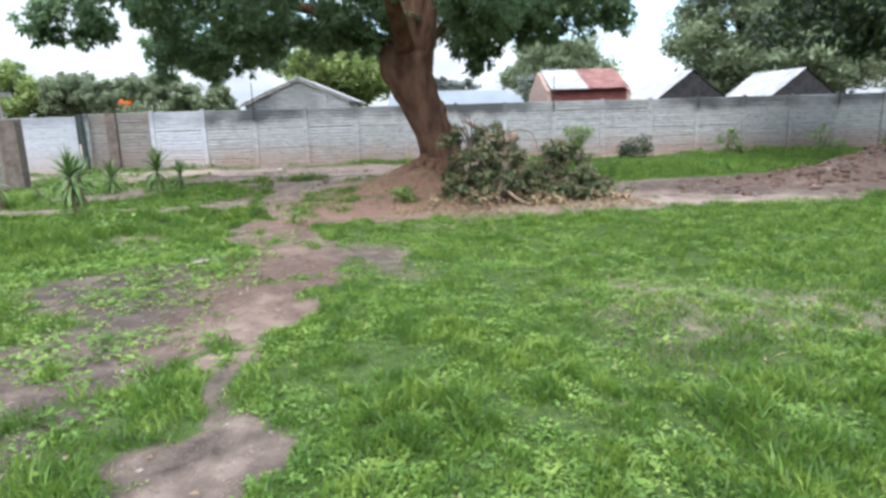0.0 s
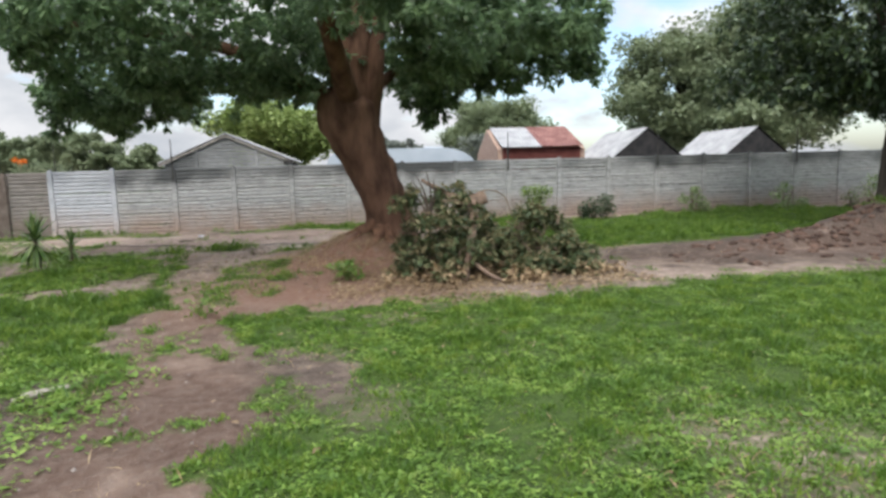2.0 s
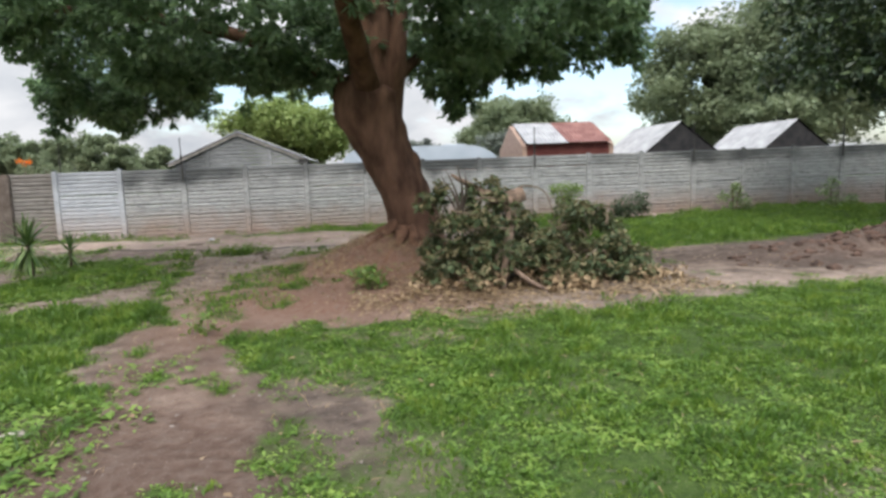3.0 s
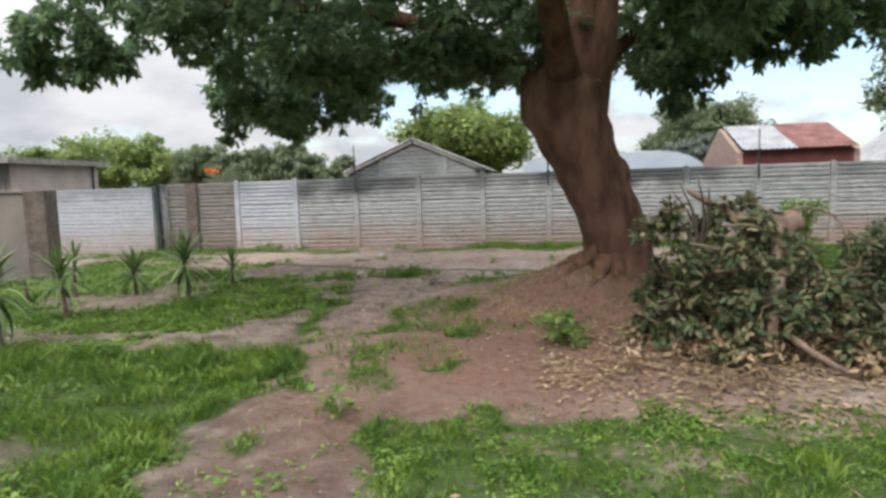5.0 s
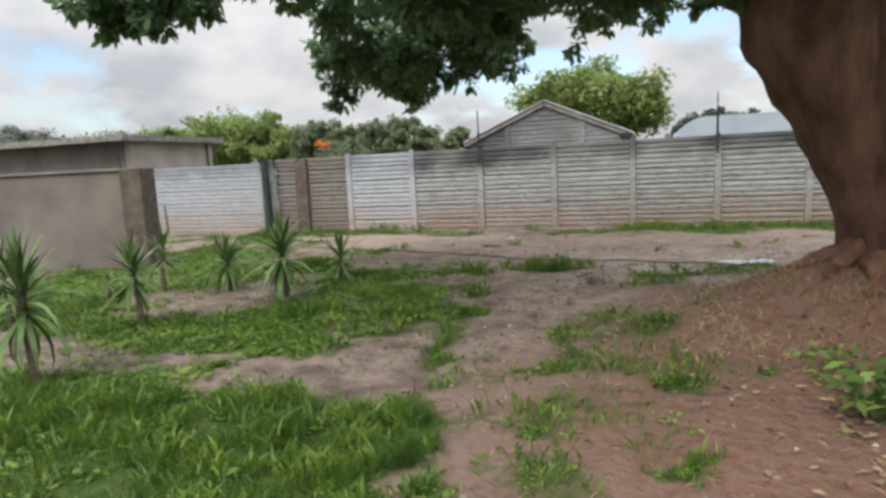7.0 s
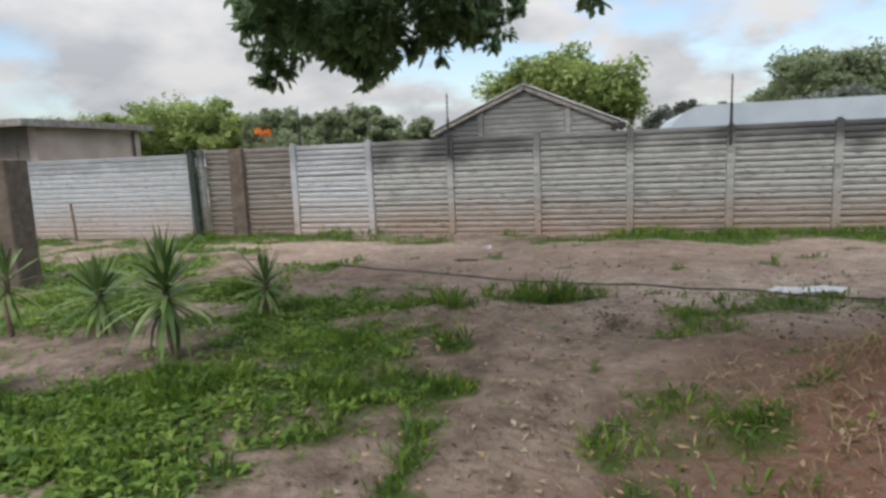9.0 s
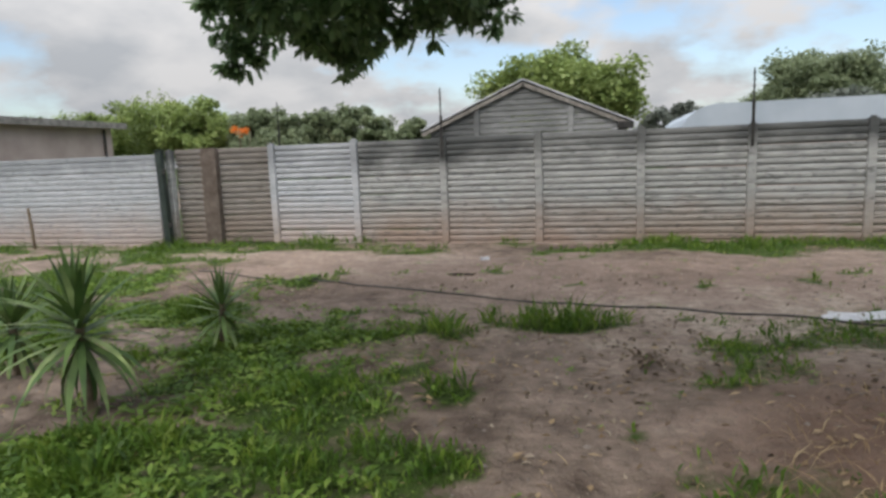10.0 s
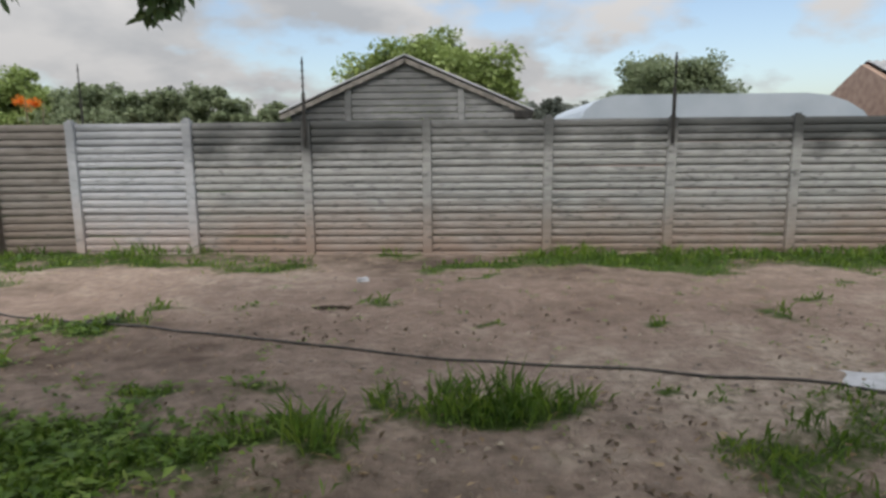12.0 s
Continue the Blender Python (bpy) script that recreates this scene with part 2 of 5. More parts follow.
M_STONE = two_tone("grey_stone", (0.12, 0.10, 0.085), (0.27, 0.235, 0.205), 12, 0.9, 0.5, 40, 0.01)
M_CLOD = two_tone("dug_soil", (0.045, 0.032, 0.026), (0.14, 0.09, 0.068), 9, 0.95, 0.8, 40, 0.02, 0.1)
M_SHEET = two_tone("white_plastic_scrap", (0.40, 0.41, 0.43), (0.54, 0.55, 0.57), 12, 0.5, 0.3, 30, 0.01, 0.5)
M_PLANK = two_tone("pale_plank", (0.22, 0.195, 0.165), (0.36, 0.325, 0.28), 16, 0.85, 0.3, 60, 0.004)


# ---------------------------------------------------------------- mesh helpers
def mesh_of(name, verts, faces, mat, smooth=False):
    me = bpy.data.meshes.new(name)
    me.from_pydata([tuple(map(float, v)) for v in verts], [], faces)
    me.materials.append(mat)
    if smooth:
        me.polygons.foreach_set("use_smooth", [True] * len(me.polygons))
    me.update()
    return me


def fast_mesh(name, verts, quads, mat):
    """A mesh of four-sided faces from arrays."""
    me = bpy.data.meshes.new(name)
    nv, nf = len(verts), len(quads)
    me.vertices.add(nv)
    me.vertices.foreach_set("co", np.asarray(verts, dtype=np.float32).ravel())
    me.loops.add(nf * 4)
    me.loops.foreach_set("vertex_index", np.asarray(quads, dtype=np.int32).ravel())
    me.polygons.add(nf)
    me.polygons.foreach_set("loop_start", np.arange(0, nf * 4, 4, dtype=np.int32))
    me.materials.append(mat)
    me.update(calc_edges=True)
    me.validate()
    return me


def part(name, me, parent, label=""):
    ob = new(name, me)
    ob.parent = parent
    if label:
        tagged(ob, label)
    return ob


def thing(name, x, y, z, label, category, group="", kind=""):
    ob = new(name)
    ob.location = (x, y, z)
    ob.empty_display_size = 0.1
    return tagged(ob, label, category, group, kind)


def box(x0, y0, z0, x1, y1, z1, bevel=0.0):
    bm = bmesh.new()
    bmesh.ops.create_cube(bm, size=1.0)
    for v in bm.verts:
        v.co = Vector(((x0 + x1) / 2 + v.co.x * (x1 - x0), (y0 + y1) / 2 + v.co.y * (y1 - y0), (z0 + z1) / 2 + v.co.z * (z1 - z0)))
    if bevel:
        bmesh.ops.bevel(bm, geom=bm.edges[:], offset=bevel, segments=1, affect="EDGES")
    return bm


def bm_mesh(name, bm, mat):
    me = bpy.data.meshes.new(name)
    bm.to_mesh(me)
    bm.free()
    me.materials.append(mat)
    return me


def box_mesh(name, mat, x0, y0, z0, x1, y1, z1, bevel=0.0):
    return bm_mesh(name, box(x0, y0, z0, x1, y1, z1, bevel), mat)


def spline(points, n):
    """n + 1 points on a smooth line through the given ones (any number of columns)."""
    p = np.asarray(points, float)
    p = np.vstack([2 * p[0] - p[1], p, 2 * p[-1] - p[-2]])
    out = []
    segs = len(p) - 3
    for i in range(n + 1):
        u = i / n * segs
        k = min(int(u), segs - 1)
        t = u - k
        a, b, c, d = p[k:k + 4]
        out.append(0.5 * (2 * b + (c - a) * t + (2 * a - 5 * b + 4 * c - d) * t ** 2 + (3 * b - a - 3 * c + d) * t ** 3))
    return np.array(out)


def tube(points, n=12, sides=10, rough=0.0, seed=0, flare=None):
    """Verts and faces of a limb; points are (x, y, z, radius)."""
    pts = spline(points, n)
    vs, fs = [], []
    for i, (x, y, z, r) in enumerate(pts):
        a = pts[min(i + 1, n)][:3] - pts[max(i - 1, 0)][:3]
        a = Vector(a).normalized()
        u = a.cross(Vector((0.3, 1, 0.1))).normalized()
        w = a.cross(u).normalized()
        for k in range(sides):
            t = 2 * math.pi * k / sides
            rr = r
            if rough:
                rr *= 1 + rough * (noise.noise(Vector((math.cos(t) * 1.3 + seed, math.sin(t) * 1.3, i * 0.35))) + 0.5 * noise.noise(Vector((math.cos(t) * 4 + seed, math.sin(t) * 4, i * 0.5))))
            if flare and i < flare:
                rr *= 1 + 0.22 * (1 - i / flare) ** 2 * max(0, math.sin(5 * t + seed))
            p = Vector((x, y, z)) + u * math.cos(t) * rr + w * math.sin(t) * rr
            vs.append(tuple(p))
    for i in range(n):
        for k in range(sides):
            fs.append((i * sides + k, i * sides + (k + 1) % sides, (i + 1) * sides + (k + 1) % sides, (i + 1) * sides + k))
    fs.append(tuple(range(sides))[::-1])
    fs.append(tuple(range(n * sides, (n + 1) * sides)))
    return vs, fs


def tube_mesh(name, mat, points, **kw):
    vs, fs = tube(points, **kw)
    return mesh_of(name, vs, fs, mat, True)


def leaves(rng, centre, length, width, droop=0.3, up=None, fold=0.25):
    """Folded leaf blades round the given centres: arrays of verts and faces. droop: how far they hang."""
    n = len(centre)
    d = rng.normal(size=(n, 3))
    d[:, 2] = d[:, 2] * 0.5 - droop
    d /= np.linalg.norm(d, axis=1)[:, None]
    s = np.cross(d, rng.normal(size=(n, 3)) * 0.5 + np.array([0, 0, 1.0]))
    s /= np.linalg.norm(s, axis=1)[:, None] + 1e-9
    nm = np.cross(s, d)
    L = length * rng.uniform(0.65, 1.25, n)[:, None]
    W = width * rng.uniform(0.7, 1.25, n)[:, None]
    v = np.empty((n, 4, 3))
    v[:, 0] = centre - d * L * 0.5
    v[:, 1] = centre + s * W * 0.5 + nm * W * fold - d * L * 0.05
    v[:, 2] = centre + d * L * 0.5
    v[:, 3] = centre - s * W * 0.5 + nm * W * fold - d * L * 0.05
    return v.reshape(-1, 3), np.arange(n * 4).reshape(n, 4)


LAT = np.random.RandomState(5).rand(256, 256)


def vnoise(x, y, scale, seed=0):
    """Smooth noise from 0 to 1 on the plan."""
    x, y = np.asarray(x) * scale + seed * 17.3 + 1000, np.asarray(y) * scale + seed * 9.1 + 1000
    i, j = np.floor(x).astype(int), np.floor(y).astype(int)
    fx, fy = x - i, y - j
    fx, fy = fx * fx * (3 - 2 * fx), fy * fy * (3 - 2 * fy)
    q = lambda a, b: LAT[a % 256, b % 256]
    return (q(i, j) * (1 - fx) + q(i + 1, j) * fx) * (1 - fy) + (q(i, j + 1) * (1 - fx) + q(i + 1, j + 1) * fx) * fy


def blob(x, y, cx, cy, rx, ry, soft=0.35):
    """1 inside an ellipse, 0 outside, with a soft edge."""
    d = np.hypot((x - cx) / rx, (y - cy) / ry)
    return np.clip((1 + soft - d) / (2 * soft), 0, 1)


def near_line(x, y, pts):
    """1 on a strip along a line of (x, y, half width), falling to 0 outside."""
    best = np.zeros_like(x)
    for (ax, ay, aw), (bx, by, bw) in zip(pts[:-1], pts[1:]):
        vx, vy = bx - ax, by - ay
        t = np.clip(((x - ax) * vx + (y - ay) * vy) / (vx * vx + vy * vy), 0, 1)
        d = np.hypot(x - ax - t * vx, y - ay - t * vy)
        w = aw + t * (bw - aw)
        best = np.maximum(best, np.clip((w * 1.45 - d) / (w * 0.8), 0, 1))
    return best


TREE_X, TREE_Y = 1.45, 12.0
PATH_LINE = [(0.0, 0.2, 0.2), (0.0, 1.0, 0.24), (-0.08, 1.85, 0.26), (-0.12, 2.25, 0.10), (-0.14, 2.7, 0.05), (-0.16, 3.3, 0.07), (-0.18, 3.8, 0.22), (-0.25, 4.6, 0.42), (-0.42, 5.8, 0.38), (-0.65, 7.0, 0.42), (-0.88, 7.9, 0.42), (-0.9, 9.4, 0.36), (-1.3, 11.0, 0.3), (-1.5, 12.6, 0.5), (-1.2, 13.6, 0.6), (-1.5, 15.5, 0.8)]
TUFTS = np.random.RandomState(44).uniform((-5.0, 0.5, 0.05), (5.0, 17.9, 0.15), (170, 3))


def cover(x, y):
    """How much grass grows at a place: 0 bare, 1 thick."""
    x, y = np.asarray(x, float), np.asarray(y, float)
    x0, y0 = x, y
    x = x + 0.30 * (vnoise(x0, y0, 1.7, 91) - 0.5) + 0.34 * (vnoise(x0, y0, 4.5, 93) - 0.5)
    y = y + 0.45 * (vnoise(x0, y0, 1.3, 92) - 0.5) + 0.34 * (vnoise(x0, y0, 4.5, 94) - 0.5)
    n1, n2, n3 = vnoise(x, y, 0.9, 1), vnoise(x, y, 2.3, 2), vnoise(x, y, 6.5, 3)
    n = 0.42 * n1 + 0.33 * n2 + 0.25 * n3
    c = np.atleast_1d(0.86 + 0.75 * (n - 0.5))
    # weedy, patchy ground beside the path
    left = np.clip((-0.35 - x) / 0.6, 0, 1) * np.clip((7.0 - y) / 1.5, 0, 1)
    c -= left * (0.10 + np.clip(0.57 - n, 0, 1) * 2.6)
    c -= 1.25 * near_line(x, y, PATH_LINE) * (0.55 + 0.8 * n2)
    # grey gritty soil with few weeds, thin growth beside the path and in the lawn
    c -= 0.72 * near_line(x, y, [(-0.65, 2.8, 0.25), (-0.75, 3.6, 0.38), (-1.2, 4.5, 0.45), (-2.1, 5.15, 0.35)]) * (0.35 + 0.9 * n2)
    c -= 0.3 * blob(x, y, 0.35, 5.2, 0.42, 0.75, 0.5) * (0.45 + 0.8 * n3)
    c -= 0.5 * blob(x, y, 2.9, 3.0, 1.2, 0.5, 0.7) * (0.3 + n2)
    c -= 1.3 * blob(x, y, 0.28, 8.75, 0.95, 1.15)
    c -= 1.1 * blob(x, y, 2.6, 9.3, 2.4, 1.4)
    c -= 0.75 * blob(x, y, 0.9, 6.3, 1.0, 1.3, 0.6) * np.clip(1.15 - 1.4 * n2, 0, 1)
    c -= 1.2 * blob(x, y, 1.3, 11.9, 1.3, 1.5)
    c -= 1.0 * blob(x, y, -2.8, 9.8, 1.9, 0.32, 0.6)
    c -= 0.9 * blob(x, y, -5.0, 9.9, 1.8, 0.35, 0.6)
    c -= 1.2 * blob(x, y, 6.6, 10.3, 2.5, 1.8)
    c -= 1.2 * blob(x, y, 10.5, 10.7, 3.2, 1.5)
    c -= 0.55 * blob(x, y, 3.1, 3.9, 1.3, 0.6, 0.8) * (0.4 + n2)
    c -= 0.5 * blob(x, y, -2.2, 7.0, 0.5, 0.4, 0.6)
    c -= 0.8 * blob(x, y, -1.7, 5.0, 1.2, 0.7, 0.6) * (0.4 + n2) + 0.3 * blob(x, y, -1.3, 3.2, 0.9, 0.7, 0.6) * (0.4 + n2)
    # gaps of soil in the bed and on the way to the wall
    c -= np.clip((-0.8 - x) / 1.0, 0, 1) * np.clip((y - 8.5) / 1.5, 0, 1) * np.clip(0.60 - n, 0, 1) * 2.6
    # thin growth between the path and the tree, and in front of the wall
    mid = np.clip((x + 3.4) / 0.9, 0, 1) * np.clip((3.2 - x) / 1.2, 0, 1) * np.clip((y - 9.6) / 0.8, 0, 1) * np.clip((15.2 - y) / 0.8, 0, 1)
    c -= mid * (0.25 + 1.5 * np.clip(0.62 - n, 0, 1))
    strip = np.clip((y - 14.3) / 0.6, 0, 1) * np.clip((18.1 - y) / 0.35, 0, 1) * np.clip((x + 6.6) / 1.0, 0, 1) * np.clip((4.2 - x) / 1.5, 0, 1)
    c -= 1.15 * strip * (0.75 + 0.45 * n2)
    c -= 0.8 * blob(x, y, -7.1, 17.6, 0.9, 0.4, 0.5)
    foot = np.clip((y - 18.0) / 0.2, 0, 1) * np.clip((x + 6.6), 0, 1)
    c -= foot * np.clip(0.70 - n1, 0, 1) * 2.2 + 0.9 * blob(x, y, -3.0, 18.6, 0.9, 0.6, 0.4)
    c -= 0.45 * blob(x, y, -3.0, 14.3, 1.1, 0.35, 0.5) + 0.5 * blob(x, y, -2.9, 13.2, 0.7, 0.2, 0.6) + 0.7 * blob(x, y, -0.9, 12.6, 0.9, 0.8, 0.4)
    # tufts that stand alone in it
    for tx, ty, tr in TUFTS:
        near = (np.abs(x0 - tx) < 0.4) & (np.abs(y0 - ty) < 0.4)
        if near.any():
            c[near] = np.maximum(c[near], 0.75 * blob(x[near], y[near], tx, ty, tr, tr, 0.6))
    for cx, cy, rx, ry in ((-1.55, 14.22, 0.48, 0.24), (-1.12, 14.3, 0.25, 0.14), (-2.38, 13.80, 0.36, 0.28), (-3.5, 13.75, 0.45, 0.2), (-2.95, 13.5, 0.35, 0.18), (0.55, 7.65, 0.55, 0.3), (0.1, 4.4, 0.12, 0.12), (-2.05, 11.7, 0.3, 0.25), (-2.95, 11.45, 0.75, 0.55), (-2.75, 12.4, 0.5, 0.4), (-1.97, 12.6, 0.1, 0.07), (2.2, 7.3, 0.9, 0.3), (-4.6, 15.6, 0.5, 0.15)):
        c = np.maximum(c, 0.9 * blob(x, y, cx, cy, rx, ry, 0.45) * (0.5 + 0.8 * n3))
    # sparse regrowth on the bare soil west of the tree
    for cx, cy, rx, ry in ((-0.65, 11.6, 0.3, 0.3), (-0.75, 9.5, 0.38, 0.28), (-0.8, 10.25, 0.6, 0.3), (-0.55, 8.9, 0.25, 0.25)):
        c = np.maximum(c, 0.62 * blob(x, y, cx, cy, rx, ry, 0.6) * (0.25 + 1.0 * n3))
    return np.clip(c, 0, 1)


def soil_tone(x, y):
    """Dark soil below 0.5, pale sandy soil above it."""
    x, y = np.asarray(x, float), np.asarray(y, float)
    t = 0.5 + 0.5 * (vnoise(x, y, 0.7, 95) - 0.5)
    t = t - 0.5 * blob(x, y, 8.2, 10.6, 4.6, 2.3, 0.4) - 0.8 * near_line(x, y, [(6.5, 10.8, 0.35), (8.6, 11.2, 0.6), (10.4, 11.8, 0.8), (12.5, 12.6, 1.2)]) - 0.36 * np.clip((-0.3 - x) / 0.5, 0, 1) * np.clip((7 - y) / 2, 0, 1)
    # colour raised near y 14 to offset the crown's shade; darker along the wall foot
    t = t + 0.26 * blob(x, y, -0.8, 14.3, 3.4, 1.3, 0.5) - 0.22 * blob(x, y, -0.4, 11.9, 1.3, 1.1, 0.5) + 0.12 * blob(x, y, -1.5, 16.6, 4.5, 1.1, 0.5) - 0.3 * blob(x, y, -1.5, 18.5, 5.0, 0.35, 0.6)
    t = t + 0.5 * blob(x, y, -7.1, 17.5, 1.2, 0.5, 0.5) - 0.12 * blob(x, y, -0.9, 7.8, 0.6, 1.0, 0.5) - 0.28 * blob(x, y, -0.3, 4.0, 1.2, 3.6, 0.5) - 0.25 * blob(x, y, 2.8, 3.2, 1.6, 0.9, 0.5) - 0.22 * blob(x, y, 0.0, 1.6, 0.9, 1.3, 0.5) - 0.2 * blob(x, y, 0.5, 5.6, 0.8, 1.2, 0.5) + 0.12 * blob(x, y, -1.3, 4.6, 1.2, 1.2, 0.5)
    return np.clip(t, 0, 1)


def red_soil(x, y):
    x, y = np.asarray(x, float), np.asarray(y, float)
    r = blob(x, y, 0.4, 9.4, 1.6, 1.6, 0.5) + blob(x, y, 1.2, 11.6, 1.5, 1.5, 0.5) + 0.32 * near_line(x, y, [(-0.2, 3.6, 0.6), (-0.2, 4.6, 0.7), (-0.5, 6.2, 0.5), (-0.9, 8.0, 0.4)]) + 0.18 * blob(x, y, 9.0, 10.2, 4.0, 0.8, 0.5) + 0.3 * blob(x, y, -1.5, 16.3, 4.5, 1.3, 0.6)
    return np.clip(r, 0, 1)


def ground_z(x, y):
    x, y = np.asarray(x, float), np.asarray(y, float)
    flat = np.clip((25 - np.hypot(x, y - 9)) / 8, 0, 1)
    z = 0.05 * (vnoise(x, y, 0.8, 4) - 0.5) + 0.03 * (vnoise(x, y, 3.1, 5) - 0.5) + 0.014 * (vnoise(x, y, 8, 6) - 0.5)
    z = z * flat
    r = np.hypot((x - 1.12) / 1.15, (y - 11.72))
    z += (0.46 + 0.10 * (vnoise(x, y, 3.4, 15) - 0.5)) * np.exp(-(r / 0.80) ** 2)
    bank = near_line(x, y, [(6.9, 10.6, 0.25), (8.6, 11.0, 0.4), (10.4, 11.6, 0.6), (12.5, 12.6, 1.0)])
    z += bank * (0.08 + 0.50 * np.clip((x - 7.5) / 4.5, 0, 1)) * (0.6 + 0.5 * vnoise(x, y, 1.3, 8) + 0.35 * vnoise(x, y, 4.2, 16)) + 0.05 * blob(x, y, 8.5, 10.4, 3.0, 1.6, 0.5) * vnoise(x, y, 2.6, 14)
    z += 0.10 * blob(x, y, -0.3, 12.6, 0.5, 0.25, 0.6) * vnoise(x, y, 3, 9)
    return z


def gz(x, y):
    return float(ground_z(np.array([x]), np.array([y]))[0])


# ---------------------------------------------------------------- ground
def build_ground():
    xs = np.concatenate([[-900, -400, -180, -80, -45, -28, -20], np.arange(-15, 19.01, 0.1), [24, 32, 48, 80, 180, 400, 900]])
    ys = np.concatenate([[-900, -400, -150, -60, -25, -10], np.arange(-4, 20.51, 0.1), [24, 30, 42, 70, 150, 400, 900]])
    X, Y = np.meshgrid(xs, ys)
    x, y = X.ravel(), Y.ravel()
    z = ground_z(x, y)
    v = np.stack([x, y, z], 1)
    nx, ny = len(xs), len(ys)
    a = (np.arange(ny - 1)[:, None] * nx + np.arange(nx - 1)[None, :]).ravel()
    q = np.stack([a, a + 1, a + nx + 1, a + nx], 1)
    m, nd, ln, b = base_mat("soil_and_turf", 0.95, 0.15)
    at = nd.new("ShaderNodeAttribute"); at.attribute_name = "grass"
    ar = nd.new("ShaderNodeAttribute"); ar.attribute_name = "red"
    n1 = nnoise(nd, ln, 1.1, 6, "World"); n2 = nnoise(nd, ln, 14, 6, "World"); n3 = nnoise(nd, ln, 70, 3, "World")
    tn = nd.new("ShaderNodeAttribute"); tn.attribute_name = "tone"
    tfac = nmath(nd, ln, "ADD", tn.outputs["Fac"], nmath(nd, ln, "MULTIPLY", nmath(nd, ln, "SUBTRACT", n1, 0.5), 0.85))
    n5 = nnoise(nd, ln, 4.2, 5, "World")
    tfac = nmath(nd, ln, "ADD", tfac, nmath(nd, ln, "MULTIPLY", nmath(nd, ln, "SUBTRACT", n5, 0.52), 1.15), clamp=True)
    soil = nramp(nd, ln, tfac, [(0.0, (0.055, 0.042, 0.034)), (0.22, (0.125, 0.095, 0.075)), (0.45, (0.245, 0.192, 0.155)), (0.7, (0.335, 0.262, 0.215)), (1.0, (0.45, 0.375, 0.305))])
    red = nramp(nd, ln, n2, [(0.3, (0.14, 0.076, 0.052)), (0.7, (0.245, 0.142, 0.10))])
    col = nmix(nd, ln, ar.outputs["Fac"], soil, red)
    col = nmix(nd, ln, nramp(nd, ln, n2, [(0.4, (0, 0, 0)), (0.75, (0.7, 0.7, 0.7))]), col, (0.14, 0.11, 0.09))
    # turf green is darkened to stand for the shade in gaps between tufts
    turf = nramp(nd, ln, n2, [(0.3, (0.026, 0.05, 0.010)), (0.7, (0.066, 0.105, 0.023))])
    gfac = nmath(nd, ln, "ADD", at.outputs["Fac"], nmath(nd, ln, "MULTIPLY", nmath(nd, ln, "SUBTRACT", n2, 0.5), 0.8), clamp=True)
    col = nmix(nd, ln, nramp(nd, ln, gfac, [(0.2, (0, 0, 0)), (0.6, (1, 1, 1))]), col, turf)
    col = nmix(nd, ln, nramp(nd, ln, n3, [(0.62, (0, 0, 0)), (0.74, (0.5, 0.5, 0.5))]), col, (0.42, 0.36, 0.30))
    ln.new(col, b.inputs["Base Color"])
    nbump(nd, ln, b, nmix(nd, ln, 0.4, n2, nmix(nd, ln, 0.5, n3, n5)), 1.0, 0.08)
    me = fast_mesh("ground", v, q, m)
    for nm, f in (("grass", cover), ("red", red_soil), ("tone", soil_tone)):
        a = me.attributes.new(nm, "FLOAT", "POINT")
        a.data.foreach_set("value", f(x, y).astype(np.float32))
    me.polygons.foreach_set("use_smooth", [True] * len(me.polygons))
    tagged(new("ground", me), "uneven garden ground of bare reddish soil and turf", "ground", kind="structure")


build_ground()


# ---------------------------------------------------------------- the precast wall
FY, X0, BAY, TOP, PH = 19.0, -6.6, 1.5, 1.67, 0.29


def panel_mesh(name, length, mat, depth=1.0):
    """One precast panel with three rounded ribs on its face, like stacked boards."""
    prof = []
    for k in range(3):
        z = k * PH / 3
        gap, deep = (0.023 * depth, 0.040) if k == 0 else (0.012 * depth, 0.030)
        prof += [(deep, z + 0.001), (deep, z + gap), (-0.013, z + gap + 0.003), (-0.017, z + PH / 5), (-0.017 + 0.009 * depth, z + PH / 3 - 0.004)]
    prof += [(0.034, PH - 0.004), (0.05, PH - 0.004), (0.05, 0.0)]
    n = len(prof)
    vs = [(-length / 2, a, b) for a, b in prof] + [(length / 2, a, b) for a, b in prof]
    fs = [(i, (i + 1) % n, n + (i + 1) % n, n + i) for i in range(n)] + [tuple(range(n))[::-1], tuple(range(n, 2 * n))]
    return mesh_of(name, vs, fs, mat)


def post_mesh(name, height, mat, w=0.115):
    bm = box(-w / 2, -0.055, -0.1, w / 2, 0.06, height)
    top = [e for e in bm.edges if all(v.co.z > height - 0.001 for v in e.verts)]
    bmesh.ops.bevel(bm, geom=top, offset=0.028, segments=2, affect="EDGES")
    side = [e for e in bm.edges if abs(e.verts[0].co.z - e.verts[1].co.z) > 0.5]
    bmesh.ops.bevel(bm, geom=side, offset=0.008, segments=1, affect="EDGES")
    return bm_mesh(name, bm, mat)


def rod_mesh(name, mat, h0, h1):
    """An upright of the electric fence: a flat bar bolted to the post, then a thin rod."""
    bm = box(-0.02, -0.012, h0, 0.02, 0.012, h1 - 0.42)
    for x in (box(-0.009, -0.006, h1 - 0.42, 0.009, 0.006, h1),):
        t = bpy.data.meshes.new("tmp"); x.to_mesh(t); x.free(); bm.from_mesh(t); bpy.data.meshes.remove(t)
    return bm_mesh(name, bm, mat)


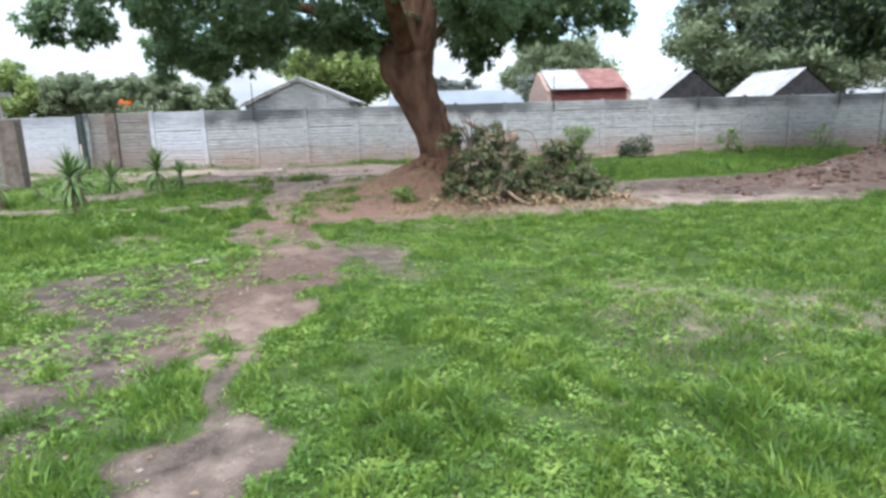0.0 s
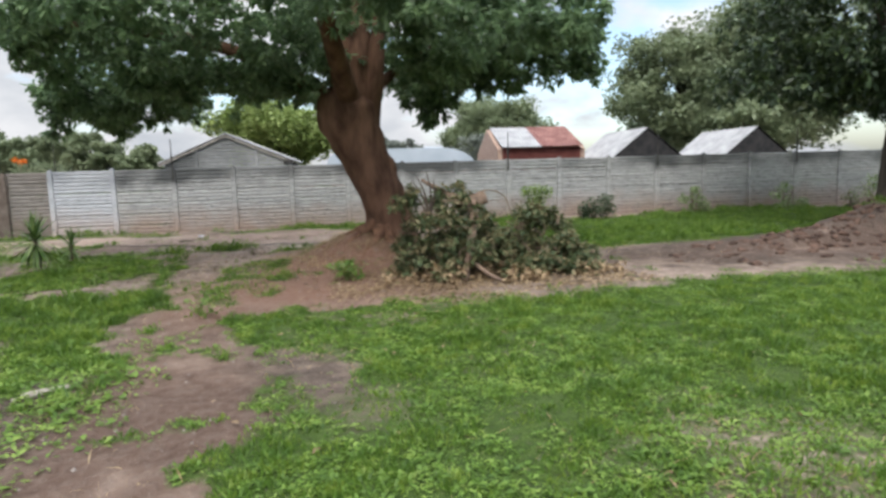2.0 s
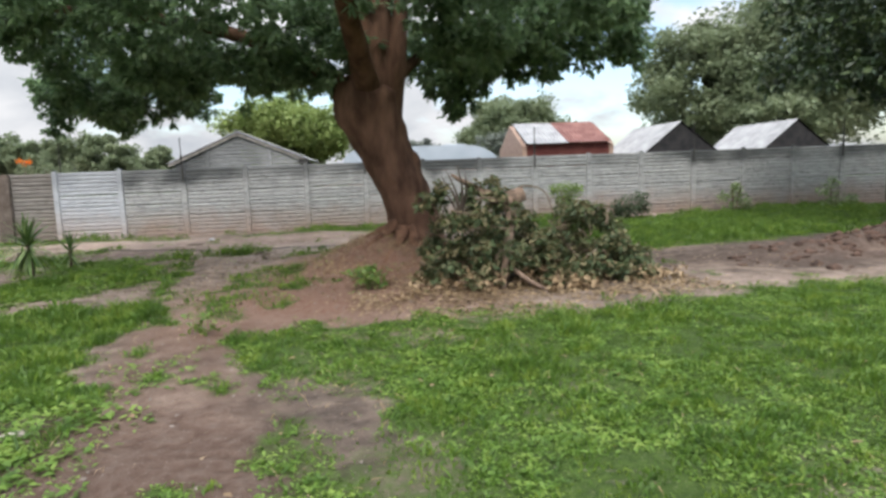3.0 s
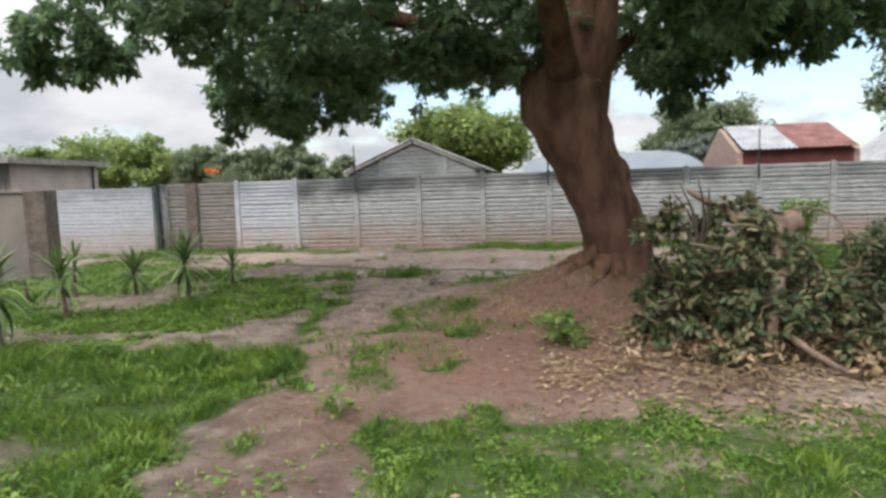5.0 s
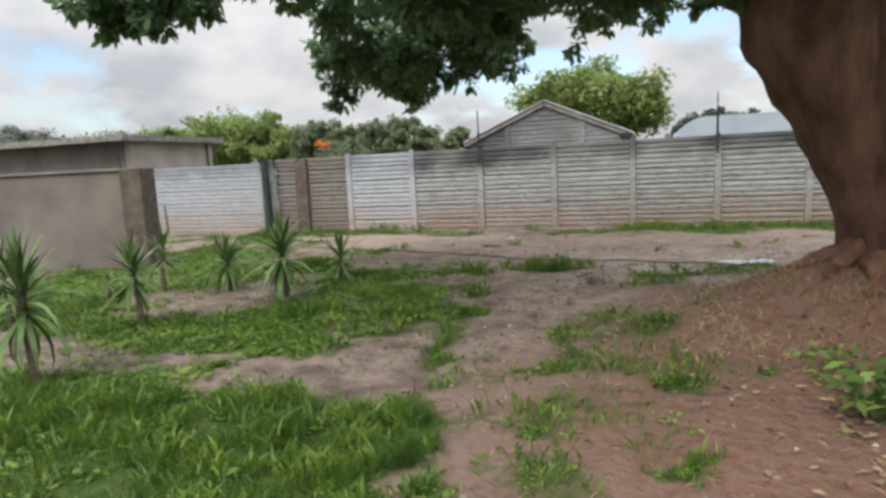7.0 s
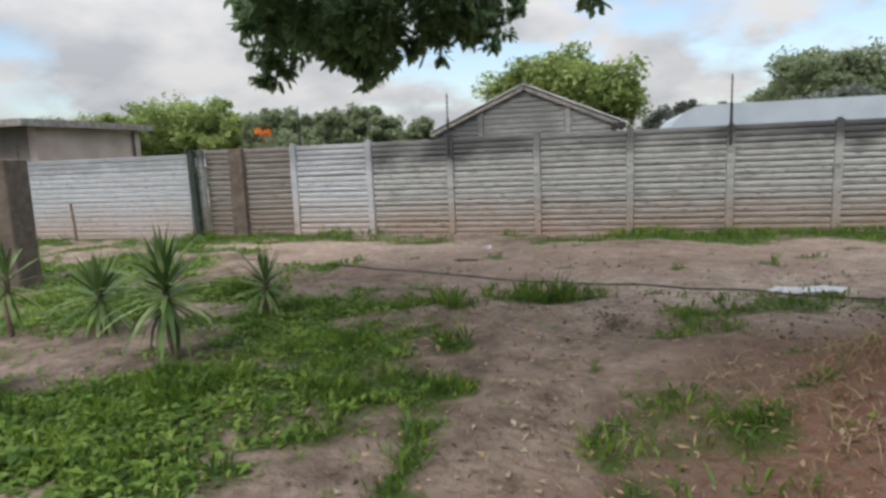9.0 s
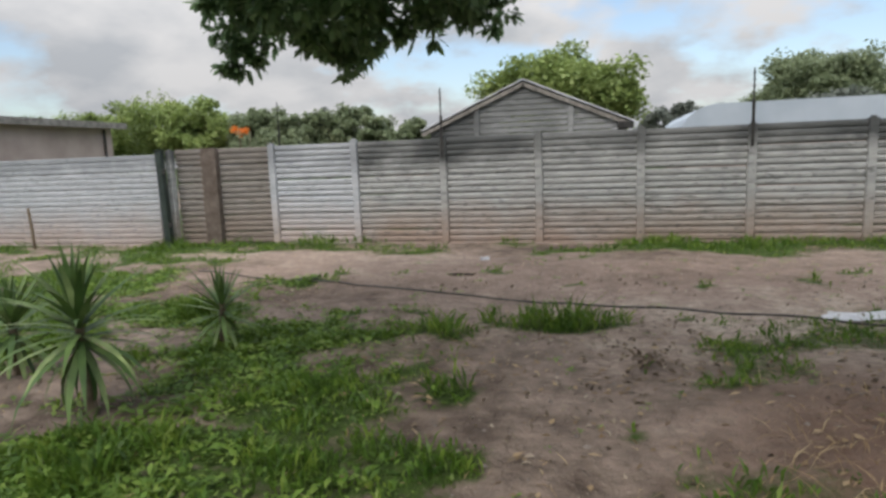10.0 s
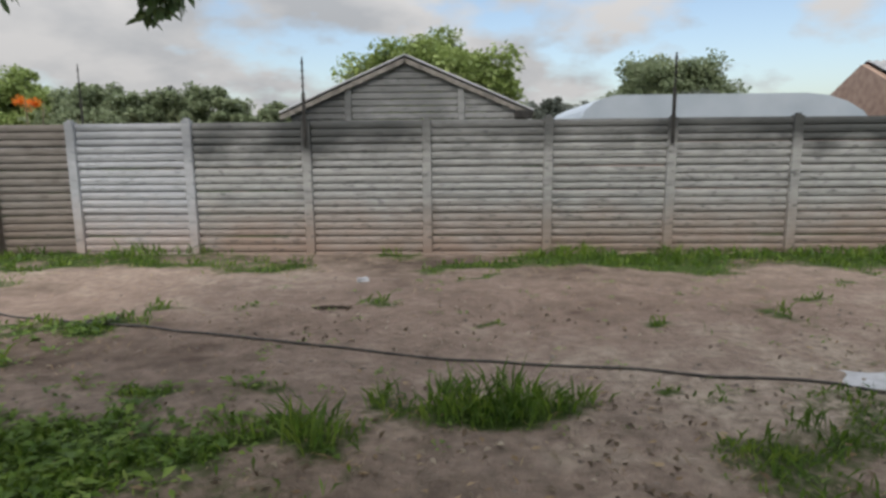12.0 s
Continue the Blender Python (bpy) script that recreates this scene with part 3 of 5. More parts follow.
def insulators(rod, h1):
    """Four clips for the wires near the top of an upright."""
    for k in range(4):
        part("insulator", box_mesh("insulator", M_BLACK, -0.016, -0.024, h1 - 0.08 - k * 0.09, 0.016, 0.012, h1 - 0.055 - k * 0.09, 0.004), rod)


wall = thing("wall_north", 0, FY, 0, "limewashed precast concrete panel wall with grey algae stains", "wall", kind="structure")
rnd = random.Random(3)
pm = panel_mesh("panel", BAY - 0.09, M_WALL)
pmw = panel_mesh("panel_white", BAY - 0.09, M_WALL_W)
pom = post_mesh("post", 1.71, M_WALL)
pow_ = post_mesh("post_white", 1.72, M_WALL_W)
rodm = rod_mesh("fence_rod", M_BLACK, 1.36, 2.43)
NB = 19
for i in range(NB + 1):
    ob = part("post", pow_ if i in (0, 1) else pom, wall)
    ob.location = (X0 + BAY * i, 0, rnd.uniform(-0.015, 0.015))
    ob.rotation_euler = (rnd.uniform(-0.006, 0.006), rnd.uniform(-0.008, 0.008), 0)
    if i % 3 == 2 and i < 16:
        r = part("fence_rod", rodm, wall, "black steel electric fence upright")
        r.location = (X0 + BAY * i - 0.005, -0.07, 0)
        insulators(r, 2.43)
r = part("fence_rod", rod_mesh("thin_rod", M_BLACK, 1.6, 2.4), wall, "thin black steel electric fence upright")
r.location, r.scale = (X0 + 0.1, 0.1, 0), (0.6, 0.6, 1)
insulators(r, 2.4)
for i in range(NB):
    for k in range(6):
        ob = part("panel", pmw if i == 0 else pm, wall)
        ob.location = (X0 + BAY * (i + 0.5), rnd.uniform(-0.008, 0.010), TOP - PH * (k + 1) + rnd.uniform(-0.006, 0.004))
        ob.rotation_euler = (rnd.uniform(-0.012, 0.012), rnd.uniform(-0.0025, 0.0025), rnd.uniform(-0.004, 0.004))

# dull unpainted bays beside the gate post
dark = thing("wall_north_dull", -7.5, FY, 0, "unpainted brown precast wall bays with rust stains", "wall", kind="structure")
for cx, ln_, y0 in ((0.31, 1.14, -0.05), (-0.55, 0.46, -0.24)):
    me = panel_mesh("panel_dull", ln_, M_WALL_D)
    for k in range(6):
        ob = part("panel", me, dark)
        ob.location = (cx, y0, 1.66 - PH * (k + 1))
        ob.rotation_euler = (rnd.uniform(-0.012, 0.012), 0, 0.1 if cx > 0 else 0.25)
for px, py in ((-0.30, -0.15), (-0.80, -0.42)):
    ob = part("post", post_mesh("post_dull", 1.67, M_RUST if px > -0.5 else M_WALL, 0.46 if px > -0.5 else 0.11), dark)
    ob.location = (px, py, 0)

# the white wall past the gate
wwall = thing("wall_west_white", -8.6, 18.62, 0, "bright white painted precast panel wall", "wall", kind="structure")
pm2 = panel_mesh("panel_bright", 1.485, M_WALL_W, 0.5)
po2 = post_mesh("post_bright", 1.60, M_WALL_W, 0.09)
for i in range(6):
    for k in range(6):
        ob = part("panel", pm2, wwall)
        ob.location = (-0.75 - 1.5 * i, 0.02 * i, 1.6 - PH * (k + 1))
    ob = part("post", po2, wwall)
    ob.location = (-1.5 * (i + 1), 0.065 + 0.02 * i, 0)
ob = part("fence_rod", rod_mesh("fence_rod_short", M_BLACK, 1.2, 1.95), wwall, "black steel upright")
ob.location = (-3.9, -0.06, 0)

gp = thing("gate_post", -8.33, 18.42, 0, "dark green square steel gate post beside the wall", "post")
part("shaft", box_mesh("shaft", M_STEEL, -0.055, -0.055, -0.2, 0.055, 0.055, 1.64, 0.008), gp)
part("cap", box_mesh("cap", M_STEEL, -0.063, -0.063, 1.64, 0.063, 0.063, 1.66, 0.004), gp)
for hz in (0.35, 1.25):
    part("hinge", box_mesh("hinge", M_BLACK, 0.05, -0.05, hz, 0.11, -0.02, hz + 0.09, 0.004), gp)
gp.rotation_euler = (0, -0.03, 0)

# plastered garden wall
bw = thing("wall_plastered", -7.62, 14.15, 0, "brown plastered garden wall with a darker end pier", "wall", kind="structure")
part("wall_body", box_mesh("wall_body", M_PLASTER, -11, -0.11, -0.1, -0.36, 0.11, 1.50, 0.01), bw)
part("pier", box_mesh("pier", M_RUST, -0.36, -0.19, -0.1, 0.0, 0.19, 1.54, 0.012), bw, "stained plaster pier")
part("coping", box_mesh("coping", M_PLASTER, -11, -0.15, 1.503, -0.363, 0.15, 1.545, 0.008), bw)
bw.rotation_euler = (0, 0, radians(10))

st = thing("stake", -11.35 + 0.4, 18.2, 0, "thin weathered wooden stake leaning by the white wall", "stake")
part("shaft", tube_mesh("shaft", M_TWIG, [(0, 0, -0.1, 0.028), (-0.02, 0, 0.4, 0.026), (-0.05, 0, 0.75, 0.022)], n=5, sides=7, rough=0.1), st)


# ---------------------------------------------------------------- neighbours behind the wall
def slab(name, mat, pts, thick):
    """A flat sheet through four corner points, with thickness downwards."""
    p = [Vector(q) for q in pts]
    n = (p[1] - p[0]).cross(p[3] - p[0]).normalized()
    if n.z < 0:
        n = -n
    vs = [tuple(q) for q in p] + [tuple(q - n * thick) for q in p]
    return mesh_of(name, vs, [(0, 1, 2, 3), (7, 6, 5, 4), (0, 4, 5, 1), (1, 5, 6, 2), (2, 6, 7, 3), (3, 7, 4, 0)], mat)


def corrugated(name, mat, a, b, c, d, waves=24, depth=0.02):
    """A ribbed roof sheet: a-b along the ridge, d-c along the eave."""
    a, b, c, d = (Vector(q) for q in (a, b, c, d))
    nrm = (b - a).cross(d - a).normalized()
    if nrm.z < 0:
        nrm = -nrm
    n = waves * 4
    vs, fs = [], []
    for off in (0.0, -0.012):
        for i in range(n + 1):
            h = nrm * (depth * math.sin(i * math.pi / 2) + off)
            vs += [tuple(a.lerp(b, i / n) + h), tuple(d.lerp(c, i / n) + h)]
    m = 2 * (n + 1)
    for i in range(n):
        k = 2 * i
        fs += [(k, k + 1, k + 3, k + 2), (m + k + 2, m + k + 3, m + k + 1, m + k)]
        fs += [(k, k + 2, m + k + 2, m + k), (k + 1, m + k + 1, m + k + 3, k + 3)]
    return mesh_of(name, vs, fs, mat)


# precast shed with a gable towards the garden
SH_X, SH_Y, SH_TOP, SH_HALF, SH_EAVE = -2.5, 20.6, 2.60, 1.72, 1.86
shed = thing("shed", SH_X, SH_Y, 0, "grey precast concrete shed with a gable above the wall", "shed")
bd = 0.097
z = 0.0
while z < SH_TOP - 0.05:
    w = SH_HALF if z < SH_EAVE else SH_HALF * (SH_TOP - z - bd * 0.6) / (SH_TOP - SH_EAVE)
    w = min(w, SH_HALF)
    if w > 0.08:
        part("plank", box_mesh("plank", M_WALL, -w, -0.03 + rnd.uniform(-0.004, 0.004), z + 0.006, w, 0.02, z + bd - 0.006, 0.006), shed)
    z += bd
for px in (-0.85, 0.82):
    h = SH_EAVE + (SH_TOP - SH_EAVE) * (1 - abs(px) / SH_HALF) - 0.07
    part("post", box_mesh("post", M_WALL, px - 0.05, -0.06, 0, px + 0.05, 0.03, h, 0.008), shed)
part("side_wall", box_mesh("side_wall", M_WALL, -SH_HALF, 0.03, 0, -SH_HALF + 0.08, 4.0, SH_EAVE - 0.05), shed)
part("side_wall", box_mesh("side_wall", M_WALL, SH_HALF - 0.08, 0.03, 0, SH_HALF, 4.0, SH_EAVE - 0.05), shed)
part("back_wall", box_mesh("back_wall", M_WALL, -SH_HALF + 0.08, 3.92, 0, SH_HALF - 0.08, 4.0, SH_EAVE - 0.05), shed)
slope = (SH_TOP - SH_EAVE) / SH_HALF
for s in (-1, 1):
    e = 1.88 * s
    roof = part("roof", corrugated("roof", M_ZINC, (0, -0.10, SH_TOP + 0.06), (0, 4.1, SH_TOP + 0.06), (e, 4.1, SH_TOP + 0.06 - slope * 1.88), (e, -0.10, SH_TOP + 0.06 - slope * 1.88), 30), shed)
    part("barge_board", slab("barge_board", M_WOOD, [(0, -0.085, SH_TOP + 0.02), (e, -0.085, SH_TOP + 0.02 - slope * 1.88), (e, -0.05, SH_TOP + 0.02 - slope * 1.88), (0, -0.05, SH_TOP + 0.02)], 0.065), roof)
part("eave_bracket", box_mesh("eave_bracket", M_BLACK, 1.60, -0.11, 1.74, 1.86, 0.05, 1.86, 0.01), shed, "black eave end")

# long pale roof with rounded ends
bar = thing("metal_building", 2.6, 22.0, 0, "low building with a pale blue-grey rounded sheet roof", "building")
part("wall", box_mesh("wall", M_PINK, -2.2, 0.1, 0, 2.3, 3.9, 1.72), bar)
prof = [(-2.32, 1.66), (-2.30, 1.78), (-2.22, 1.92), (-2.08, 2.04), (-1.9, 2.12), (-1.7, 2.16), (1.4, 2.16), (1.75, 2.12), (2.05, 2.02), (2.32, 1.86), (2.45, 1.70), (2.45, 1.66)]
nn = len(prof)
vs = [(a, -0.1, b) for a, b in prof] + [(a, 4.1, b) for a, b in prof]
roof = part("roof", mesh_of("roof", vs, [(i, i + 1, nn + i + 1, nn + i) for i in range(nn - 1)] + [tuple(range(nn)), tuple(range(nn, 2 * nn))[::-1], (0, nn, 2 * nn - 1, nn - 1)], M_BLUE), bar)
part("ridge_vent", box_mesh("ridge_vent", M_BLUE, 1.0, 1.5, 2.15, 1.7, 2.2, 2.25, 0.03), roof)

# outbuilding with half a new roof
rr = thing("red_outbuilding", 7.3, 22.0, 0, "dark red outbuilding with a half zinc and half rusty roof", "building")
part("front_wall", box_mesh("front_wall", M_REDWALL, -1.28, 0.05, 0, 1.42, 0.15, 2.09), rr)
part("back_wall", box_mesh("back_wall", M_REDWALL, -1.28, 3.2, 0, 1.42, 3.3, 2.05), rr)
for xx in (-1.43, 1.42):
    part("gable_wall", mesh_of("gable_wall", [(xx, 0.05, 0), (xx, 3.3, 0), (xx, 3.3, 2.0), (xx, 1.7, 2.8), (xx, 0.05, 2.05), (xx + 0.15, 0.05, 0), (xx + 0.15, 3.3, 0), (xx + 0.15, 3.3, 2.0), (xx + 0.15, 1.7, 2.8), (xx + 0.15, 0.05, 2.05)],
         [(0, 1, 2, 3, 4), (9, 8, 7, 6, 5), (0, 5, 6, 1), (1, 6, 7, 2), (2, 7, 8, 3), (3, 8, 9, 4), (4, 9, 5, 0)], M_BRICK), rr)
part("roof_zinc", corrugated("roof_zinc", M_ZINC, (-1.32, 1.7, 2.87), (-0.02, 1.7, 2.87), (0.02, -0.12, 2.12), (-1.32, -0.12, 2.12), 10), rr, "weathered zinc roof half")
part("roof_red", corrugated("roof_red", M_RED, (-0.02, 1.7, 2.88), (1.46, 1.7, 2.88), (1.46, -0.12, 2.13), (0.02, -0.12, 2.13), 11), rr, "rusty red roof half")
part("roof_back", corrugated("roof_back", M_RED, (-1.32, 1.72, 2.87), (1.46, 1.72, 2.87), (1.46, 3.4, 2.0), (-1.32, 3.4, 2.0), 20), rr)


def open_shed(x, y, turn, half=1.15, top=2.62, eave=1.72, length=3.4):
    s = thing("gable_shed", x, y, 0, "dark boarded gable shed with a pale sheet roof", "shed", "gable sheds behind the wall")
    sl = top - eave
    part("gable_board", mesh_of("gable_board", [(-half, 0, 0), (half, 0, 0), (half, 0, eave - 0.04), (0, 0, top - 0.06), (-half, 0, eave - 0.04), (-half, 0.08, 0), (half, 0.08, 0), (half, 0.08, eave - 0.04), (0, 0.08, top - 0.06), (-half, 0.08, eave - 0.04)],
         [(0, 1, 2, 3, 4), (9, 8, 7, 6, 5), (0, 5, 6, 1), (1, 6, 7, 2), (2, 7, 8, 3), (3, 8, 9, 4), (4, 9, 5, 0)], M_DARK), s)
    for k in (-1, 1):
        part("roof", corrugated("roof", M_ZINC if k < 0 else M_DARK, (0, -0.04, top), (0, length, top), (k * (half + 0.12), length, eave - 0.09), (k * (half + 0.12), -0.04, eave - 0.09), 22), s)
        part("side_wall", box_mesh("side_wall", M_DARK, k * half - 0.04, 0.09, 0, k * half + 0.04, length, eave - 0.12), s)
    s.rotation_euler = (0, 0, radians(turn))


open_shed(10.6, 21.0, 0)
open_shed(14.85, 21.5, 0)

# flat-roofed house past the white wall
fh = thing("flat_roof_house", -12.9, 19.5, 0, "pink plastered house with a flat overhanging roof", "house")
part("side_wall", box_mesh("side_wall", M_PINK, -0.32, 0.0, 0, -0.12, 3.2, 2.42), fh)
# the overhang's shade is put into the colour: darker plaster than the pink side
part("front_wall", box_mesh("front_wall", M_PLASTER, -8.5, 0.0, 0, -0.323, 0.2, 2.42), fh, "front wall coloured darker for the shade under the roof overhang")
part("back_wall", box_mesh("back_wall", M_PINK, -8.5, 3.0, 0, -0.323, 3.2, 2.42), fh)
roof = part("roof", box_mesh("roof", M_ZINC, -8.8, -0.5, 2.43, 0.12, 3.45, 2.50, 0.015), fh)
part("fascia", box_mesh("fascia", M_WOOD, -8.8, -0.523, 2.36, 0.12, -0.503, 2.51), roof)
part("fascia", box_mesh("fascia", M_WOOD, 0.123, -0.52, 2.36, 0.143, 3.45, 2.51), roof)
part("vent_pipe", tube_mesh("vent_pipe", M_BLACK, [(-0.06, 2.9, 1.2, 0.03), (-0.06, 2.9, 2.0, 0.03), (-0.06, 2.9, 2.35, 0.03)], n=4, sides=8), fh)


# ---------------------------------------------------------------- trees
def crown_mesh(name, mat, rng, clumps, per, length, width, droop=0.45, flat=0.7):
    """clumps: rows of x, y, z, radius. Each is a loose bunch of leaves, denser at its middle."""
    c = np.repeat(clumps[:, :3], per, 0)
    r = np.repeat(clumps[:, 3], per)
    d = rng.normal(size=(len(c), 3))
    d /= np.linalg.norm(d, axis=1)[:, None]
    rad = r * rng.uniform(0.05, 1, len(c)) ** 0.55
    p = c + d * rad[:, None] * np.array([1, 1, flat])
    v, q = leaves(rng, p, length, width, droop)
    return fast_mesh(name, v, q, mat)


def spray_mesh(name, mat, rng, clumps, sprays, per, length, width, droop=0.55):
    """A crown of sprays: in each clump some twig ends, from each of which leaves spread and hang."""
    n = len(clumps) * sprays
    c = np.repeat(clumps[:, :3], sprays, 0)
    d = rng.normal(size=(n, 3))
    d /= np.linalg.norm(d, axis=1)[:, None]
    tip = c + d * (np.repeat(clumps[:, 3], sprays) * rng.uniform(0.1, 1, n) ** 0.45)[:, None] * np.array([1, 1, 0.85])
    o = np.repeat(tip, per, 0)
    m = len(o)
    d = rng.normal(size=(m, 3)) + np.repeat(d, per, 0) * 0.4
    d[:, 2] = d[:, 2] * 0.65 - droop
    d /= np.linalg.norm(d, axis=1)[:, None]
    s = np.cross(d, rng.normal(size=(m, 3)) * 0.5 + np.array([0, 0, 1.0]))
    s /= np.linalg.norm(s, axis=1)[:, None] + 1e-9
    nm = np.cross(s, d)
    L = length * rng.uniform(0.6, 1.25, m)[:, None]
    W = width * rng.uniform(0.75, 1.25, m)[:, None]
    o = o + rng.normal(size=(m, 3)) * 0.025
    v = np.empty((m, 6, 3))
    v[:, 0] = o
    v[:, 1] = o + d * L * 0.3 + s * W * 0.42 + nm * W * 0.16
    v[:, 2] = o + d * L * 0.72 + s * W * 0.40 + nm * W * 0.10 - nm * L * 0.05
    v[:, 3] = o + d * L - nm * L * 0.12
    v[:, 4] = o + d * L * 0.72 - s * W * 0.40 + nm * W * 0.10 - nm * L * 0.05
    v[:, 5] = o + d * L * 0.3 - s * W * 0.42 + nm * W * 0.16
    k = np.arange(m)[:, None] * 6
    return fast_mesh(name, v.reshape(-1, 3), np.concatenate([k + np.array([0, 1, 2, 5]), k + np.array([5, 2, 3, 4])]), mat)


def main_tree():
    t = thing("shade_tree", TREE_X, TREE_Y, 0, "large spreading shade tree with a leaning brown trunk", "tree")
    g = gz(TREE_X, TREE_Y)
    part("trunk", tube_mesh("trunk", M_BARK, [(0.15, 0, -0.30, 0.66), (0.14, 0, 0.12, 0.48), (0.13, 0, 0.38, 0.41), (0.05, 0, 0.80, 0.37), (-0.09, 0, 1.2, 0.365), (-0.23, 0, 1.55, 0.38), (-0.40, 0, 1.95, 0.43), (-0.54, 0, 2.40, 0.50), (-0.56, 0, 2.75, 0.34)], n=40, sides=28, rough=0.10, seed=2.0, flare=10), t, "rough brown bark trunk")
    part("burl", tube_mesh("burl", M_BARK, [(0.09, -0.08, 1.28, 0.03), (0.13, -0.08, 1.40, 0.09), (0.11, -0.08, 1.54, 0.10), (0.03, -0.08, 1.70, 0.03)], n=8, sides=10, rough=0.2), t)
    # surface roots running down the mound
    rr = random.Random(8)
    for k, a in enumerate((150, 178, 203, 226, 250, 278, 310, 350, 95, 60)):
        c, sn, reach = math.cos(radians(a)), math.sin(radians(a)), rr.uniform(0.75, 1.25)
        pts = []
        for u, r in ((0.28, 0.12), (0.5, 0.062), (0.75, 0.038), (1.0, 0.015)):
            x, y = c * reach * u + rr.uniform(-0.05, 0.05), sn * reach * u + rr.uniform(-0.05, 0.05)
            pts.append((x, y, gz(TREE_X + x, TREE_Y + y) + (0.10 if u < 0.3 else 0.35 * r - 0.02), r))
        part("root", tube_mesh("root", M_ROOT, pts, n=14, sides=9, rough=0.45, seed=k), t, "reddish surface root")
    limbs = [
        [(-0.47, 0, 2.3, 0.42), (-0.44, 0.02, 2.9, 0.36), (-0.40, 0.05, 3.6, 0.31), (-0.3, 0.1, 4.6, 0.18), (-0.2, 0.2, 6.0, 0.09)],
        [(-0.28, 0.02, 2.15, 0.26), (-0.16, -0.10, 2.6, 0.19), (-0.06, -0.14, 3.1, 0.15), (0.1, -0.1, 4.1, 0.08), (0.6, -0.3, 5.0, 0.05)],
        [(-0.65, 0, 2.3, 0.26), (-0.95, 0.1, 2.66, 0.17), (-1.7, 0.2, 3.15, 0.12), (-3.0, 0.3, 3.6, 0.09), (-4.8, 0.2, 3.8, 0.05)],
        [(-0.55, 0.1, 2.35, 0.22), (-1.2, 0.9, 2.9, 0.15), (-2.6, 2.0, 3.3, 0.12), (-4.6, 3.0, 3.5, 0.06)],
        [(-0.2, 0.2, 2.6, 0.12), (0.3, 0.5, 3.1, 0.08), (1.2, 0.6, 3.6, 0.06), (2.6, 0.5, 4.0, 0.04)],
        [(-0.5, -0.2, 2.5, 0.2), (-0.7, -1.2, 3.2, 0.14), (-0.9, -2.6, 3.8, 0.1), (-1.2, -4.0, 4.2, 0.05)],
        [(-0.4, 0.2, 2.6, 0.2), (0.0, 1.5, 3.3, 0.14), (0.3, 3.0, 3.8, 0.09), (0.6, 4.0, 4.2, 0.05)],
    ]
    for L in limbs:
        part("limb", tube_mesh("limb", M_BARK, L, n=18, sides=12, rough=0.10, seed=L[1][0]), t)
    rng = np.random.RandomState(11)
    rows = []
    while len(rows) < 330:
        a, u = rng.uniform(0, 2 * math.pi), math.sqrt(rng.uniform(0, 1))
        west = math.cos(a) < 0
        R = (6.0 if west else 3.9) * (1 + 0.10 * math.sin(3 * a + 1))
        x, y = u * R * math.cos(a) - 0.3, u * (3.3 if math.sin(a) < 0 else 2.4) * math.sin(a)
        if west:
            y += 1.2 * (x / 6.0) ** 2
        zb = 2.6 + 0.75 * vnoise(x, y, 0.75, 31)
        if x < -2.2:
            # a low hanging mass at the north-west, a smaller one at the west end, open between them
            zb = 3.35 + 0.4 * vnoise(x, y, 1.2, 32) - 0.95 * float(blob(x, y, -4.9, 3.0, 1.75, 1.1, 0.25)) - 0.55 * float(blob(x, y, -6.2, -0.7, 0.8, 0.7, 0.3)) - 0.75 * float(blob(x, y, -2.9, 0.6, 1.2, 1.2, 0.4))
        ztop = 4.2 + 2.0 * math.sqrt(max(0, 1 - u ** 2))
        if -1.2 < x + 0.4 < 0.8 and y < 0.4:
            zb += 0.45
        if x > 0.5:
            zb += 0.20 * (x - 0.5)
        z = zb + (ztop - zb) * rng.uniform(0, 1) ** 2.1
        rows.append((x, y, z, rng.uniform(0.24, 0.5)))
    # the western end stands higher and is thick
    for k in range(34):
        rows.append((rng.uniform(-6.7, -3.8), rng.uniform(-1.6, 1.4), rng.uniform(3.5, 4.8), rng.uniform(0.3, 0.45)))
    # the hanging masses: middle, reach in x, y and z, number of bunches
    for cx, cy, cz, rx, ry, rz, num in ((-4.95, 3.0, 2.95, 1.55, 0.85, 0.42, 46), (-6.25, -0.7, 3.15, 0.75, 0.5, 0.28, 14), (-3.4, 0.9, 2.95, 0.8, 0.8, 0.3, 14), (-2.1, 0.3, 2.9, 0.8, 0.8, 0.2, 12), (-1.3, -0.6, 3.0, 0.7, 0.8, 0.2, 8), (0.9, 0.3, 2.75, 0.4, 0.4, 0.3, 8), (2.0, 0.0, 2.95, 0.8, 0.5, 0.15, 9), (3.4, 0.1, 3.25, 0.7, 0.5, 0.2, 9)):
        for k in range(num):
            d = rng.normal(size=3)
            d *= rng.uniform(0.3, 1) ** 0.5 / np.linalg.norm(d)
            rows.append((cx + d[0] * rx, cy + d[1] * ry, cz + d[2] * rz, rng.uniform(0.2, 0.36)))
    # single sprays that hang lowest
    for x, y, z, r in ((-6.2, 3.1, 2.46, 0.2), (-5.1, 3.2, 2.38, 0.2), (-5.15, 3.2, 2.55, 0.26), (-6.2, 3.15, 2.62, 0.26), (-6.9, -0.5, 2.95, 0.2), (-6.0, -0.8, 2.86, 0.2), (0.85, 0.5, 2.36, 0.22), (-4.2, 2.9, 2.52, 0.22), (-1.1, -0.2, 2.74, 0.26), (-0.85, 0.3, 2.8, 0.25), (-1.5, 0.2, 2.74, 0.28)):
        rows.append((x, y, z, r))
